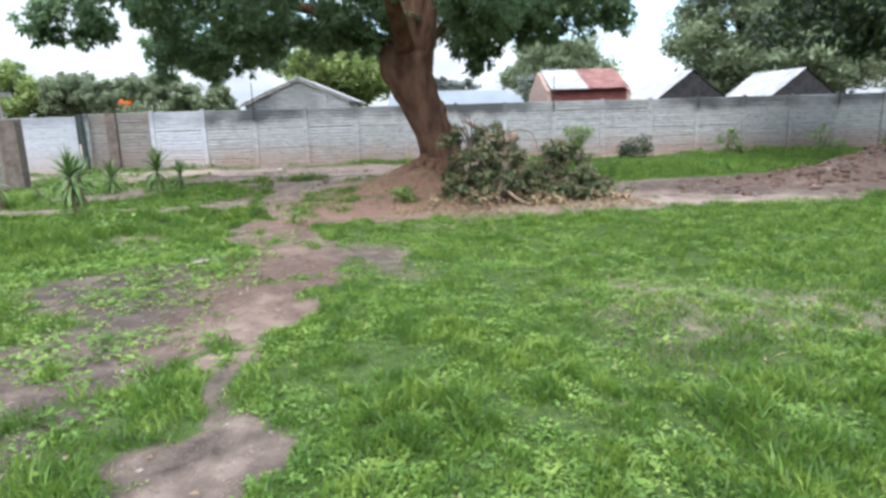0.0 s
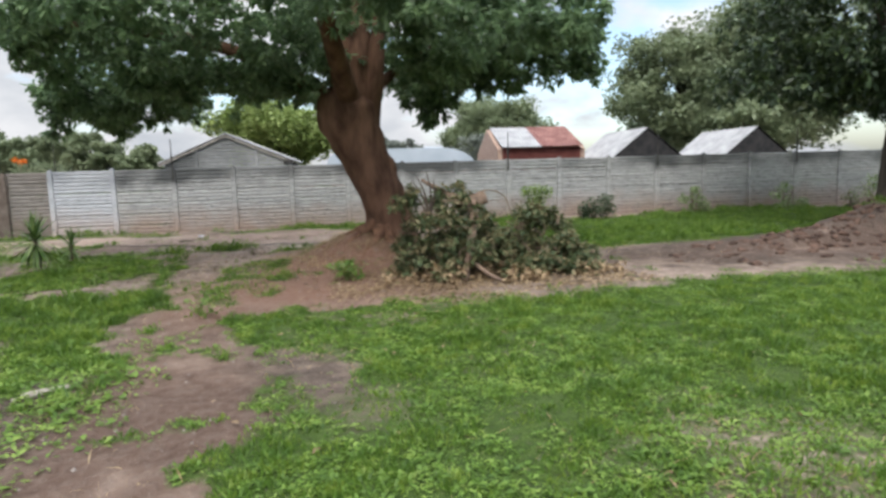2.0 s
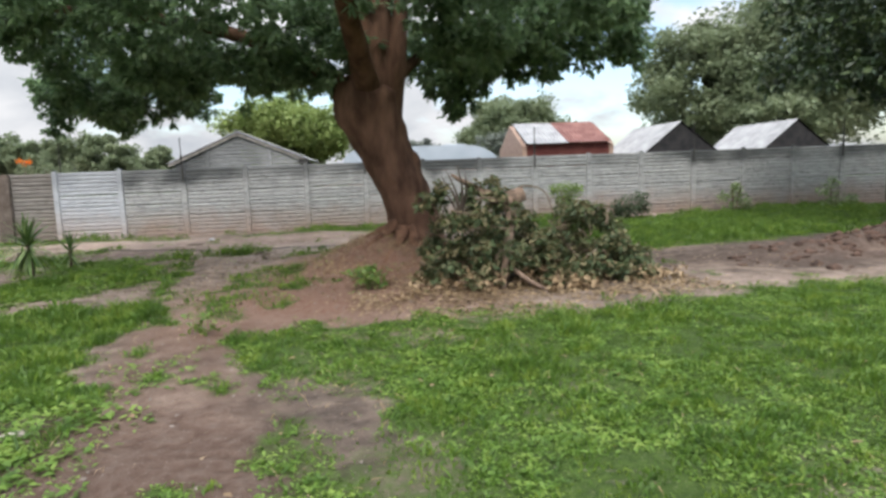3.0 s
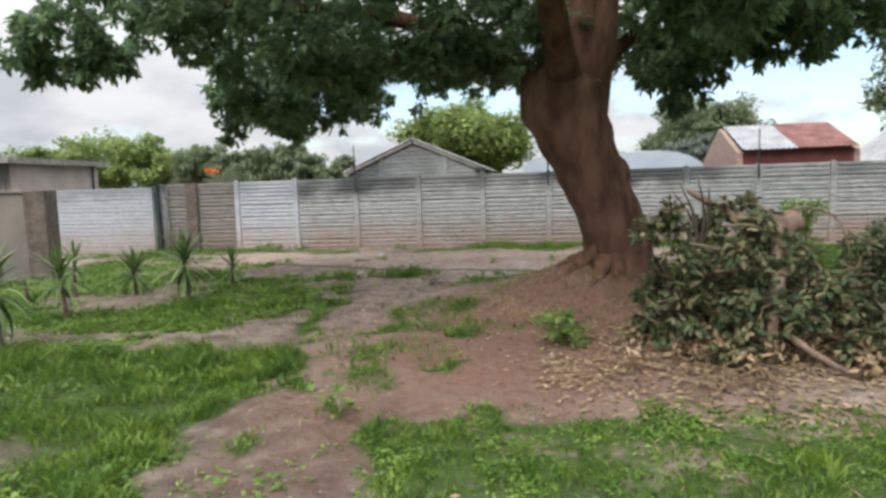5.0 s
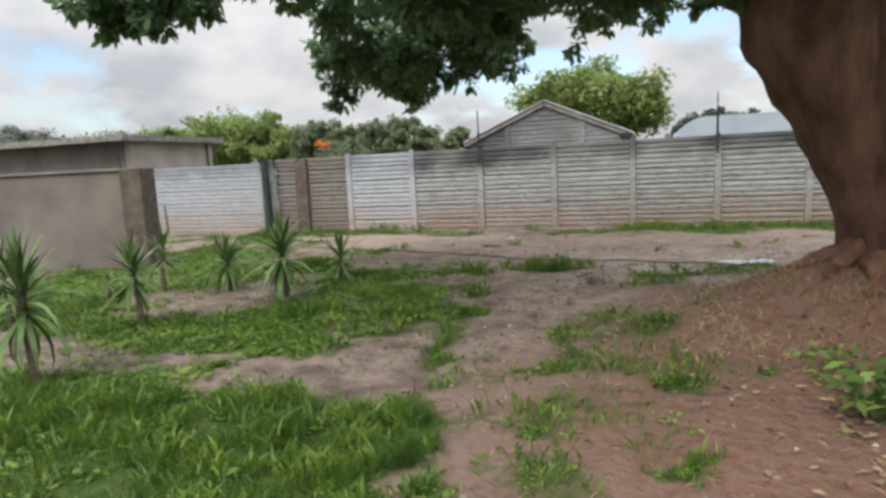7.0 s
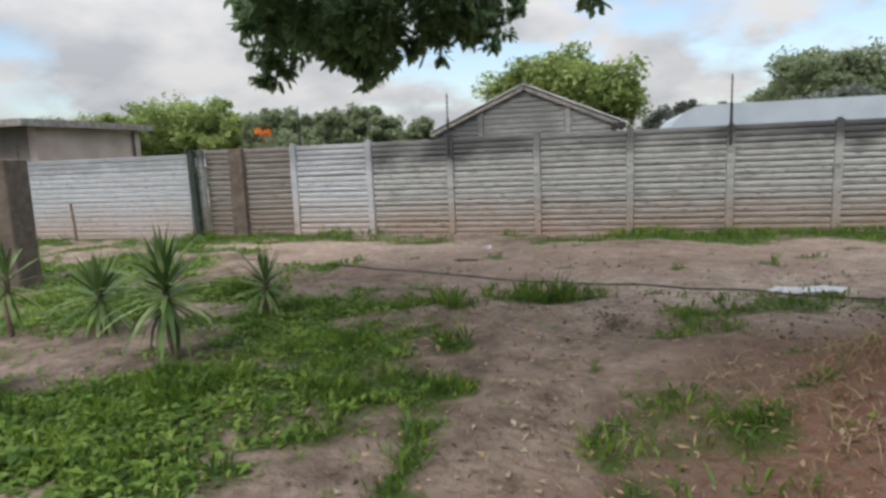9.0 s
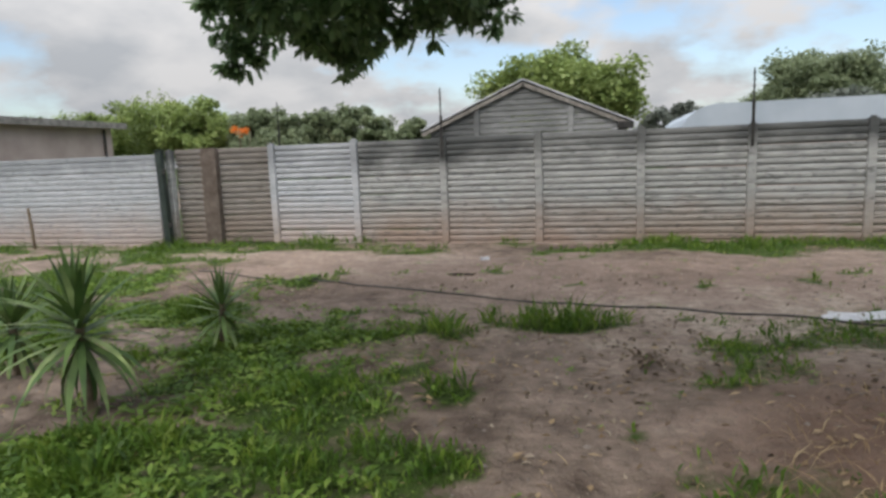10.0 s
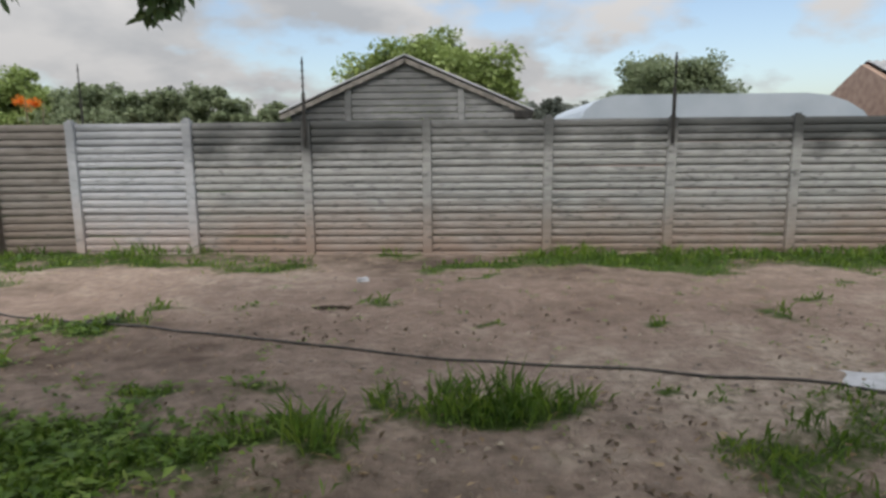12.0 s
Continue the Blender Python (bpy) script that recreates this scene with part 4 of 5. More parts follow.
    part("crown", spray_mesh("crown", M_LEAF, rng, np.array(rows), 15, 13, 0.14, 0.056), t, "dense dark green leaves")
    return t


def garden_tree2():
    x, y = 12.35, 13.0
    t = thing("dark_tree", x, y, 0, "dark spreading tree with a thick shaded trunk on a soil bank", "tree")
    g = gz(x, y)
    part("trunk", tube_mesh("trunk", M_BARK2, [(0.05, 0, g - 0.3, 0.75), (0, 0, g + 0.1, 0.55), (0, 0, 1.3, 0.45), (0.1, 0, 2.3, 0.42), (0.2, 0, 3.6, 0.3), (0.3, 0, 5.0, 0.15)], n=24, sides=18, rough=0.12, seed=5, flare=8), t)
    for L in ([(0.1, 0, 2.2, 0.25), (-0.4, -0.2, 3.0, 0.16), (-1.0, -0.4, 3.8, 0.1), (-1.6, -0.6, 4.6, 0.05)],
              [(0.1, 0, 2.5, 0.22), (0.2, -1.2, 3.3, 0.15), (0.6, -2.0, 4.4, 0.09), (1.0, -3.0, 5.0, 0.04)],
              [(0.1, 0, 2.4, 0.22), (1.2, 0.4, 3.2, 0.15), (3.0, 0.6, 3.8, 0.08)]):
        part("limb", tube_mesh("limb", M_BARK2, L, n=14, sides=10, rough=0.1, seed=L[1][1]), t)
    rng = np.random.RandomState(12)
    rows = []
    while len(rows) < 340:
        a, u = rng.uniform(0, 2 * math.pi), math.sqrt(rng.uniform(0, 1))
        R = 4.1 * (1 + 0.12 * math.sin(3 * a))
        px, py = u * R * math.cos(a) + 1.4, u * R * math.sin(a)
        zb = 2.35 + 0.6 * vnoise(px, py, 0.7, 41) + 0.35 * u
        z = zb + (4.3 + 3 * math.sqrt(1 - u * u) - zb) * rng.uniform(0, 1) ** 1.8
        rows.append((px, py, z, rng.uniform(0.35, 0.6)))
    part("crown", spray_mesh("crown", M_LEAF2, rng, np.array(rows), 17, 11, 0.19, 0.068), t, "dense dark green leaves")


main_tree()
garden_tree2()


def far_tree(x, y, height, radius, mat, seed, label, clumps=90, per=80, leaf=0.30, base=0.25):
    t = thing("far_tree", x, y, 0, label, "tree", "trees behind the houses")
    rng = np.random.RandomState(seed)
    ch = height * (1 - base) / 2
    cz = height * base + ch
    part("trunk", tube_mesh("trunk", M_BARK2, [(0, 0, -0.2, 0.05 * height * 0.6), (0.1, 0, height * 0.3, 0.04 * height * 0.6), (0.05, 0.1, height * 0.75, 0.05)], n=8, sides=8, rough=0.1), t)
    rows = []
    for k in range(clumps):
        d = rng.normal(size=3); d /= np.linalg.norm(d)
        u = rng.uniform(0.35, 1) ** 0.5
        lump = 0.80 + 0.42 * noise.noise(Vector((d[0] * 2.0 + seed, d[1] * 2.0, d[2] * 2.0)))
        rows.append((d[0] * radius * u * lump, d[1] * radius * u * lump, cz + d[2] * ch * u * lump, radius * rng.uniform(0.13, 0.26)))
    part("crown", crown_mesh("crown", mat, rng, np.array(rows), per, leaf, leaf * 0.55, 0.15, 0.8), t)


GREEN, DULL = "round green tree beyond the neighbouring roofs", "dull green tree far beyond the wall"
far_tree(-2.75, 38, 5.75, 3.85, M_FAR_A, 1, "bright green round tree behind the shed", clumps=190, per=150, leaf=0.28)
far_tree(20.5, 82, 10.4, 7.3, M_FAR_B, 2, GREEN, clumps=220, per=150, leaf=0.55)
far_tree(-29.0, 45, 6.0, 3.9, M_FAR_A, 4, GREEN, clumps=120)
far_tree(-25.5, 45, 5.6, 3.0, M_FAR_A, 5, GREEN)
far_tree(-21.6, 45, 5.1, 2.5, M_FAR_B, 6, GREEN)
far_tree(-18.6, 48, 4.9, 1.8, M_FAR_C, 7, DULL)
far_tree(-15.1, 45, 4.9, 2.2, M_FAR_B, 8, GREEN)
far_tree(-12.6, 47, 4.0, 1.7, M_FAR_B, 9, DULL)
far_tree(-8.5, 50, 3.9, 1.8, M_FAR_C, 10, DULL)
far_tree(-33.0, 44, 5.3, 3.2, M_FAR_A, 31, GREEN)
far_tree(-23.4, 47, 4.7, 2.4, M_FAR_B, 32, GREEN)
far_tree(-18.4, 44, 4.3, 2.0, M_FAR_B, 33, GREEN)
far_tree(-13.6, 44, 3.7, 1.6, M_FAR_B, 34, DULL)
far_tree(-36.0, 50, 5.4, 4.0, M_FAR_B, 11, DULL)
far_tree(-44.0, 50, 5.8, 5.0, M_FAR_B, 12, DULL)
far_tree(-54.0, 48, 5.8, 5.0, M_FAR_C, 13, DULL)
far_tree(18.8, 34, 9.5, 4.2, M_FAR_B, 14, "tall green tree behind the dark sheds", clumps=220, per=120, base=0.08)
far_tree(24.0, 33, 12.0, 6.5, M_FAR_B, 15, "tall green tree behind the dark sheds", clumps=320, per=120, base=0.06)
far_tree(20.0, 30, 6.2, 3.3, M_FAR_B, 16, "tall green tree behind the dark sheds", clumps=140, per=100, base=0.08)
far_tree(32.0, 30, 9.0, 5.5, M_FAR_B, 17, "tall green tree behind the dark sheds", clumps=160)
for fx, fh_, fr, fs_ in ((-81, 9.3, 5.5, 35), (-74, 8.2, 4.5, 36), (-68, 7.3, 4.0, 37), (-62, 6.8, 4.0, 38), (-89, 9.6, 6.0, 39)):
    far_tree(fx, 70, fh_, fr, M_FAR_C, fs_, DULL, clumps=120, per=80, leaf=0.5)
far_tree(2.8, 50, 4.3, 2.0, M_FAR_C, 18, DULL)
far_tree(5.2, 55, 4.5, 2.2, M_FAR_C, 19, DULL)
far_tree(13.5, 55, 5.0, 3.0, M_FAR_C, 20, DULL)


def hedge(x, y, z, label, rows, mat, seed, per=120, leaf=0.07, cat="shrub", stems=3, name="shrub"):
    t = thing(name, x, y, z, label, cat, "shrubs along the wall" if name == "shrub" else "")
    rng = np.random.RandomState(seed)
    part("foliage", crown_mesh("foliage", mat, rng, np.array(rows, float), per, leaf, leaf * 0.45, 0.0, 0.9), t)
    for k in range(stems):
        a = rng.uniform(-0.12, 0.12, 2)
        h = max(r[2] for r in rows)
        part("stem", tube_mesh("stem", M_TWIG, [(a[0] * 0.4, a[1] * 0.4, -0.05, 0.018), (a[0], a[1], h * 0.5, 0.013), (a[0] * 2, a[1] * 2, h, 0.006)], n=5, sides=6), t)


hedge(5.82, 17.65, gz(5.82, 17.65), "clipped bright green shrub with a flat top", [(-0.28, 0, 0.78, 0.2), (0, 0, 0.82, 0.22), (0.28, 0, 0.78, 0.2), (0.1, 0.05, 0.58, 0.2), (-0.12, 0, 0.55, 0.2), (0, 0, 0.28, 0.16), (0, 0, 0.42, 0.16)], M_SHRUB, 21, per=180, leaf=0.08)
hedge(7.50, 17.75, gz(7.50, 17.75), "dark dense clipped shrub by the wall", [(-0.3, 0, 0.28, 0.24), (0, 0, 0.38, 0.28), (0.3, 0, 0.48, 0.26), (0.36, 0, 0.22, 0.25), (0, -0.1, 0.18, 0.25), (-0.25, 0, 0.15, 0.2)], M_SHRUB_D, 22, per=260, leaf=0.085)
LOOSE = "loose light green shrub by the wall"
hedge(10.35, 17.75, gz(10.35, 17.75), LOOSE, [(-0.3, 0, 0.42, 0.2), (0.1, 0, 0.5, 0.24), (0.25, 0, 0.3, 0.24), (0.05, 0, 0.68, 0.16), (0.35, 0, 0.12, 0.2), (-0.1, 0, 0.15, 0.2)], M_SHRUB_L, 23, per=60, leaf=0.12)
hedge(13.15, 17.75, gz(13.15, 17.75), LOOSE, [(-0.2, 0, 0.48, 0.24), (0.15, 0, 0.3, 0.26), (0, 0, 0.66, 0.2), (0.6, 0, 0.22, 0.2), (-0.1, 0, 0.15, 0.2)], M_SHRUB_L, 24, per=60, leaf=0.12)
hedge(16.0, 17.8, gz(16.0, 17.8), LOOSE, [(-0.4, 0, 0.4, 0.3), (0.2, 0, 0.48, 0.32), (0, 0, 0.75, 0.28), (0.5, 0, 0.3, 0.25)], M_SHRUB_L, 25, per=70, leaf=0.12)
hedge(14.9, 17.4, gz(14.9, 17.4), "small brownish shrub by the wall", [(0, 0, 0.3, 0.24), (0.15, 0, 0.12, 0.2)], M_PILE, 26, per=90, leaf=0.1)
hedge(-7.55, 19.6, 0, "orange flowering shrub behind the wall", [(0, 0, 1.95, 0.11), (0.12, 0, 1.97, 0.08), (-0.1, 0, 2.0, 0.08)], M_ORANGE, 27, per=60, leaf=0.06, cat="flower", name="flowering_shrub", stems=2)


hedge(-7.35, 20.3, 0, "leafy green shrub behind the wall", [(-0.5, 0, 1.75, 0.3), (0, 0, 1.8, 0.32), (0.5, 0, 1.72, 0.3), (-0.2, 0, 1.5, 0.3), (0.3, 0, 1.4, 0.3)], M_FAR_B, 28, per=160, leaf=0.09, name="leafy_shrub")


# ---------------------------------------------------------------- yuccas
def yucca(x, y, height, spread, seed, lean=(0.0, 0.0), n=52, droopy=0.5):
    g = gz(x, y)
    t = thing("yucca", x, y, g, "young yucca with a thin stem and spiky green leaves" if height < 0.75 else "tall yucca with drooping strap leaves on a thin stem", "plant", "yuccas in the bed")
    rng = np.random.RandomState(seed)
    hx, hy = lean
    part("stem", tube_mesh("stem", M_TWIG, [(0, 0, -0.08, 0.032), (hx * 0.4, hy * 0.4, height * 0.4, 0.026), (hx, hy, height, 0.022)], n=8, sides=8, rough=0.15), t)
    for i in range(n):
        vs, qs = [], []
        f = i / (n - 1)
        az = i * 2.399 + rng.uniform(-0.2, 0.2)
        el = radians(-62 + 147 * f ** 0.75 + rng.uniform(-10, 10))
        L = spread * rng.uniform(0.8, 1.1) * (0.75 + 0.35 * math.sin(math.pi * min(1, f + 0.15)))
        p = np.array([hx * (0.6 + 0.4 * f), hy, height * (0.68 + 0.32 * f)])
        w = 0.0122 * spread / 0.4
        segs = 5
        side = np.array([-math.sin(az), math.cos(az), 0.0])
        b0 = 0
        for k in range(segs + 1):
            u = k / segs
            e = el - droopy * (1.2 - f) * 1.5 * u ** 1.5
            ww = w * (0.7 + 0.6 * math.sin(math.pi * min(1, u * 0.9 + 0.1))) * (1 - u ** 3)
            ctr = p
            vs += [ctr - side * ww, ctr + side * ww]
            p = p + np.array([math.cos(az) * math.cos(e), math.sin(az) * math.cos(e), math.sin(e)]) * L / segs
        for k in range(segs):
            a = b0 + 2 * k
            qs.append((a, a + 1, a + 3, a + 2))
        part("leaf", fast_mesh("leaf", np.array(vs), np.array(qs), M_YUCCA[i % 3]), t)


yucca(-4.14, 9.22, 0.72, 0.52, 1, (-0.03, 0.0), 72, 1.0)
yucca(-3.88, 11.88, 0.58, 0.53, 2, (-0.03, 0.0), 80, 0.7)
yucca(-3.98, 13.28, 0.36, 0.43, 3, (0.02, 0.0), 46, 0.25)
yucca(-5.02, 12.45, 0.38, 0.49, 4, (0.0, 0.0), 62, 0.45)
yucca(-5.85, 12.30, 0.55, 0.40, 5, (0.05, 0.0), 40, 0.35)
yucca(-4.80, 10.86, 0.60, 0.46, 6, (-0.07, 0.0), 56, 0.5)
yucca(-6.00, 10.50, 0.60, 0.42, 7, (-0.04, 0.0), 46, 0.6)
yucca(-5.06, 8.25, 0.62, 0.44, 8, (0.0, 0.0), 50, 0.8)
yucca(-6.10, 11.75, 0.25, 0.24, 9, (0.0, 0.0), 24, 0.6)


# ---------------------------------------------------------------- heap of cut branches
def brush_pile():
    t = thing("brush_pile", 2.9, 9.75, gz(2.9, 9.75), "heap of cut leafy branches with wilting leaves", "brush pile")
    rng = np.random.RandomState(31)
    humps = ((-0.70, 0.1, 0.76, 0.8, 1.16), (0.46, 0.0, 0.62, 0.7, 0.86), (-0.05, 0.1, 0.6, 0.65, 0.62), (0.92, -0.1, 0.42, 0.5, 0.45))

    def top(x, y):
        return max(hh * max(0.0, 1 - ((x - cx) / rx) ** 2 - ((y - cy) / ry) ** 2) ** 0.75 for cx, cy, rx, ry, hh in humps)
    rows = []
    while len(rows) < 130:
        x, y = rng.uniform(-1.6, 1.6), rng.uniform(-0.85, 0.85)
        tz = top(x, y)
        if tz > 0.1:
            rows.append((x, y, tz * rng.uniform(0.1, 0.95), rng.uniform(0.12, 0.24)))
    while len(rows) < 165:
        x, y = rng.uniform(-1.5, 1.45), rng.uniform(-0.5, 0.5)
        tz = top(x, y)
        if tz > 0.3:
            rows.append((x, y, tz + rng.uniform(-0.02, 0.10), rng.uniform(0.06, 0.12)))
    rows += [(-1.36, 0.0, 1.06, 0.10), (-1.26, 0.05, 0.96, 0.13), (-1.40, 0.0, 0.92, 0.10), (-1.2, -0.05, 1.12, 0.08)]
    part("foliage", spray_mesh("foliage", M_PILE, rng, np.array(rows), 10, 9, 0.092, 0.038, 0.25), t, "wilting green and brown leaves")
    rows = []
    while len(rows) < 70:
        x, y = rng.uniform(-1.75, 1.5), rng.uniform(-1.0, 0.6)
        rows.append((x, y, rng.uniform(0.02, 0.10) + 0.32 * rng.uniform(0, 1) * min(1.0, top(x, y)), rng.uniform(0.1, 0.2)))
    part("dead_leaves", spray_mesh("dead_leaves", M_LITTER, rng, np.array(rows), 7, 8, 0.08, 0.032, 0.3), t, "dead brown leaves at the foot of the heap")
    k = 0
    while k < 92:
        x, y = rng.uniform(-1.4, 1.6), rng.uniform(-0.8, 0.7)
        tz = top(x, y)
        if tz < 0.15:
            continue
        a = rng.uniform(0, 2 * math.pi)
        p = np.array([x, y, tz * rng.uniform(0.2, 1.0)])
        d = np.array([math.cos(a), math.sin(a) * 0.6, rng.uniform(-0.5, 0.55)]) * rng.uniform(0.2, 0.5)
        b = rng.normal(size=3) * 0.06
        p0, p1 = p - d * 0.6, p + d * 0.6
        p0[2], p1[2] = max(0.03, p0[2]), max(0.03, p1[2])
        r = rng.uniform(0.006, 0.017)
        part("branch", tube_mesh("branch", M_TWIG if k % 6 else M_CUT, [(*p0, r), (*(p + b), r * 0.8), (*p1, r * 0.4)], n=7, sides=6, rough=0.15, seed=k), t)
        k += 1
    part("cut_limb", tube_mesh("cut_limb", M_CUT, [(-1.08, 0.05, 1.29, 0.018), (-0.85, 0.06, 1.15, 0.04), (-0.64, 0.05, 1.03, 0.07), (-0.44, 0.02, 0.97, 0.095), (-0.22, 0.02, 1.03, 0.085)], n=18, sides=12, rough=0.2, seed=3), t, "pale thick cut limb")
    part("cut_limb", tube_mesh("cut_limb", M_CUT, [(-0.42, 0.0, 0.97, 0.08), (-0.42, -0.15, 0.74, 0.062), (-0.54, -0.38, 0.38, 0.045), (-0.64, -0.58, 0.0, 0.04)], n=16, sides=10, rough=0.2, seed=5), t, "bent grey cut limb")
    part("cut_limb", tube_mesh("cut_limb", M_CUT, [(-0.5, -0.55, 0.22, 0.03), (-0.36, -0.72, 0.1, 0.026), (-0.2, -0.9, 0.02, 0.02)], n=8, sides=8, rough=0.2, seed=6), t, "pale cut stick")
    part("branch", tube_mesh("branch", M_TWIG, [(-0.45, 0.1, 0.95, 0.012), (-0.25, 0.0, 1.12, 0.010), (0.0, -0.1, 1.05, 0.008), (0.1, -0.15, 0.75, 0.006)], n=14, sides=6), t, "thin arching branch")
    for dx, dy, dz in ((-1.15, 0.0, 1.35), (-1.02, -0.05, 1.40), (-1.28, 0.1, 1.2), (-0.92, 0.0, 1.30), (-1.22, -0.1, 1.28)):
        part("branch", tube_mesh("branch", M_BARK2, [(-1.0, 0.0, 0.75, 0.016), ((dx - 1.0) / 2 + 0.04, dy, (dz + 0.75) / 2 + 0.03, 0.012), (dx, dy, dz, 0.004)], n=8, sides=6, rough=0.2), t, "bare dark forked twig")


brush_pile()


def weed_plant(x, y, size, n, seed, dry=False):
    if dry:
        t = thing("dry_weed", x, y, gz(x, y), "withered brown leafy weed on bare soil", "plant")
    else:
        t = thing("weed_plant", x, y, gz(x, y), "bright green broad-leaved seedling on bare soil", "plant", "broad-leaved seedlings")
    rng = np.random.RandomState(seed)
    for k in range(3):
        a = rng.uniform(0, 6.28)
        part("stem", tube_mesh("stem", M_SHRUB, [(0, 0, -0.03, 0.006), (math.cos(a) * size * 0.2, math.sin(a) * size * 0.2, size * 0.4, 0.005), (math.cos(a) * size * 0.5, math.sin(a) * size * 0.5, size * 0.7, 0.003)], n=5, sides=5), t)
    c = np.stack([rng.normal(0, size * 0.45, n), rng.normal(0, size * 0.45, n), rng.uniform(0.15, 0.95, n) * size], 1)
    v, q = leaves(rng, c, size * 0.42, size * 0.19, 0.1)
    part("leaves", fast_mesh("leaves", v, q, M_WITHER if dry else M_SHRUB), t)


weed_plant(0.79, 9.70, 0.26, 110, 1)
weed_plant(0.77, 10.35, 0.16, 70, 2)
weed_plant(-0.62, 7.9, 0.2, 44, 3)
weed_plant(-2.9, 7.6, 0.26, 60, 4)
weed_plant(-0.9, 13.05, 0.15, 46, 5, True)


# ---------------------------------------------------------------- small things on the ground
hose_pts = [(-6.3, 16.3), (-5.27, 15.95), (-4.5, 15.66), (-3.8, 15.5), (-3.1, 15.30), (-2.07, 15.07), (-0.84, 14.79), (0.33, 14.55), (0.7, 14.35), (1.5, 14.3), (2.6, 14.2)]
hose = thing("garden_hose", 0, 0, 0, "thin black hose lying across the bare soil", "hose")
dense = spline(hose_pts, 60)
loop = [(-4.45 + 0.13 * math.cos(u), 15.70 + 0.09 * math.sin(u)) for u in (0.4, 1.5, 2.6, 3.7, 4.8, 5.9, 6.9)]
part("coil", tube_mesh("coil", M_HOSE, [(a, b, gz(a, b) + 0.014 + 0.003 * i, 0.009) for i, (a, b) in enumerate(loop)], n=40, sides=7), hose, "kinked loop of black hose")
part("pipe", tube_mesh("pipe", M_HOSE, [(a, b + 0.02 * math.sin(a * 5), gz(a, b) + 0.009, 0.009) for a, b in dense], n=120, sides=7), hose)


def rock(x, y, sx, sy, sz, seed, name, label, cat, mat):
    t = thing(name, x, y, gz(x, y), label, cat)
    bm = bmesh.new()
    bmesh.ops.create_icosphere(bm, subdivisions=3, radius=1)
    for v in bm.verts:
        k = 1 + 0.6 * noise.noise(v.co * 1.5 + Vector((seed, 0, 0))) + 0.3 * noise.noise(v.co * 4 + Vector((seed, 0, 0)))
        v.co = Vector((v.co.x * sx * k, v.co.y * sy * k, v.co.z * sz * k + sz * 0.5))
    part("body", bm_mesh("body", bm, mat), t)
    return t


rock(-2.76, 16.21, 0.12, 0.025, 0.02, 2, "stick", "short dark stick on bare soil", "stick", M_BARK2)
rock(-2.67, 17.34, 0.07, 0.05, 0.025, 3, "plastic_scrap", "crumpled white plastic scrap on the soil", "litter", M_SHEET)
rock(-1.22, 5.79, 0.165, 0.05, 0.014, 9, "board_scrap", "pale broken scrap of board lying in the weeds", "board", M_PLANK).rotation_euler = (0, 0, radians(40))
sheet = thing("plastic_sheet", 0.85, 14.55, gz(0.85, 14.55) + 0.01, "pale plastic sheet lying flat on wet soil", "sheet")
vs, fs = [], []
for j in range(9):
    for i in range(15):
        u, v = i / 14 - 0.5, j / 8 - 0.5
        vs.append((u * 0.6 + 0.05 * math.sin(v * 5), v * 0.26 + 0.04 * math.sin(u * 7), 0.008 + 0.008 * noise.noise(Vector((u * 6, v * 6, 3)))))
for j in range(8):
    for i in range(14):
        a = j * 15 + i
        fs.append((a, a + 1, a + 16, a + 15))
part("film", mesh_of("film", vs, fs, M_SHEET, True), sheet)


# ---------------------------------------------------------------- grass, weeds and litter
def scatter(rng, n, x0, x1, y0, y1, prob):
    x, y = rng.uniform(x0, x1, n), rng.uniform(y0, y1, n)
    k = rng.uniform(0, 1, n) < prob(x, y)
    return x[k], y[k]


def blades(rng, x, y, h, w, lean=0.5):
    n = len(x)
    z = ground_z(x, y)
    az = rng.uniform(0, 2 * math.pi, n)
    la = rng.uniform(0, 2 * math.pi, n)
    lv = rng.uniform(0.1, 1, n) * lean
    d = np.stack([np.cos(la) * lv, np.sin(la) * lv, np.ones(n)], 1)
    s = np.stack([np.cos(az), np.sin(az), np.zeros(n)], 1)
    b = np.stack([x, y, z - 0.006], 1)
    v = np.empty((n, 4, 3))
    v[:, 0] = b
    mid = b + d * (h * 0.55)[:, None]
    v[:, 1] = mid + s * (w * 0.5)[:, None]
    bend = d.copy()
    bend[:, 2] *= 0.55
    bend[:, :2] *= 1.8
    v[:, 2] = mid + bend * (h * 0.5)[:, None]
    v[:, 3] = mid - s * (w * 0.5)[:, None]
    return v.reshape(-1, 3), np.arange(n * 4).reshape(n, 4)


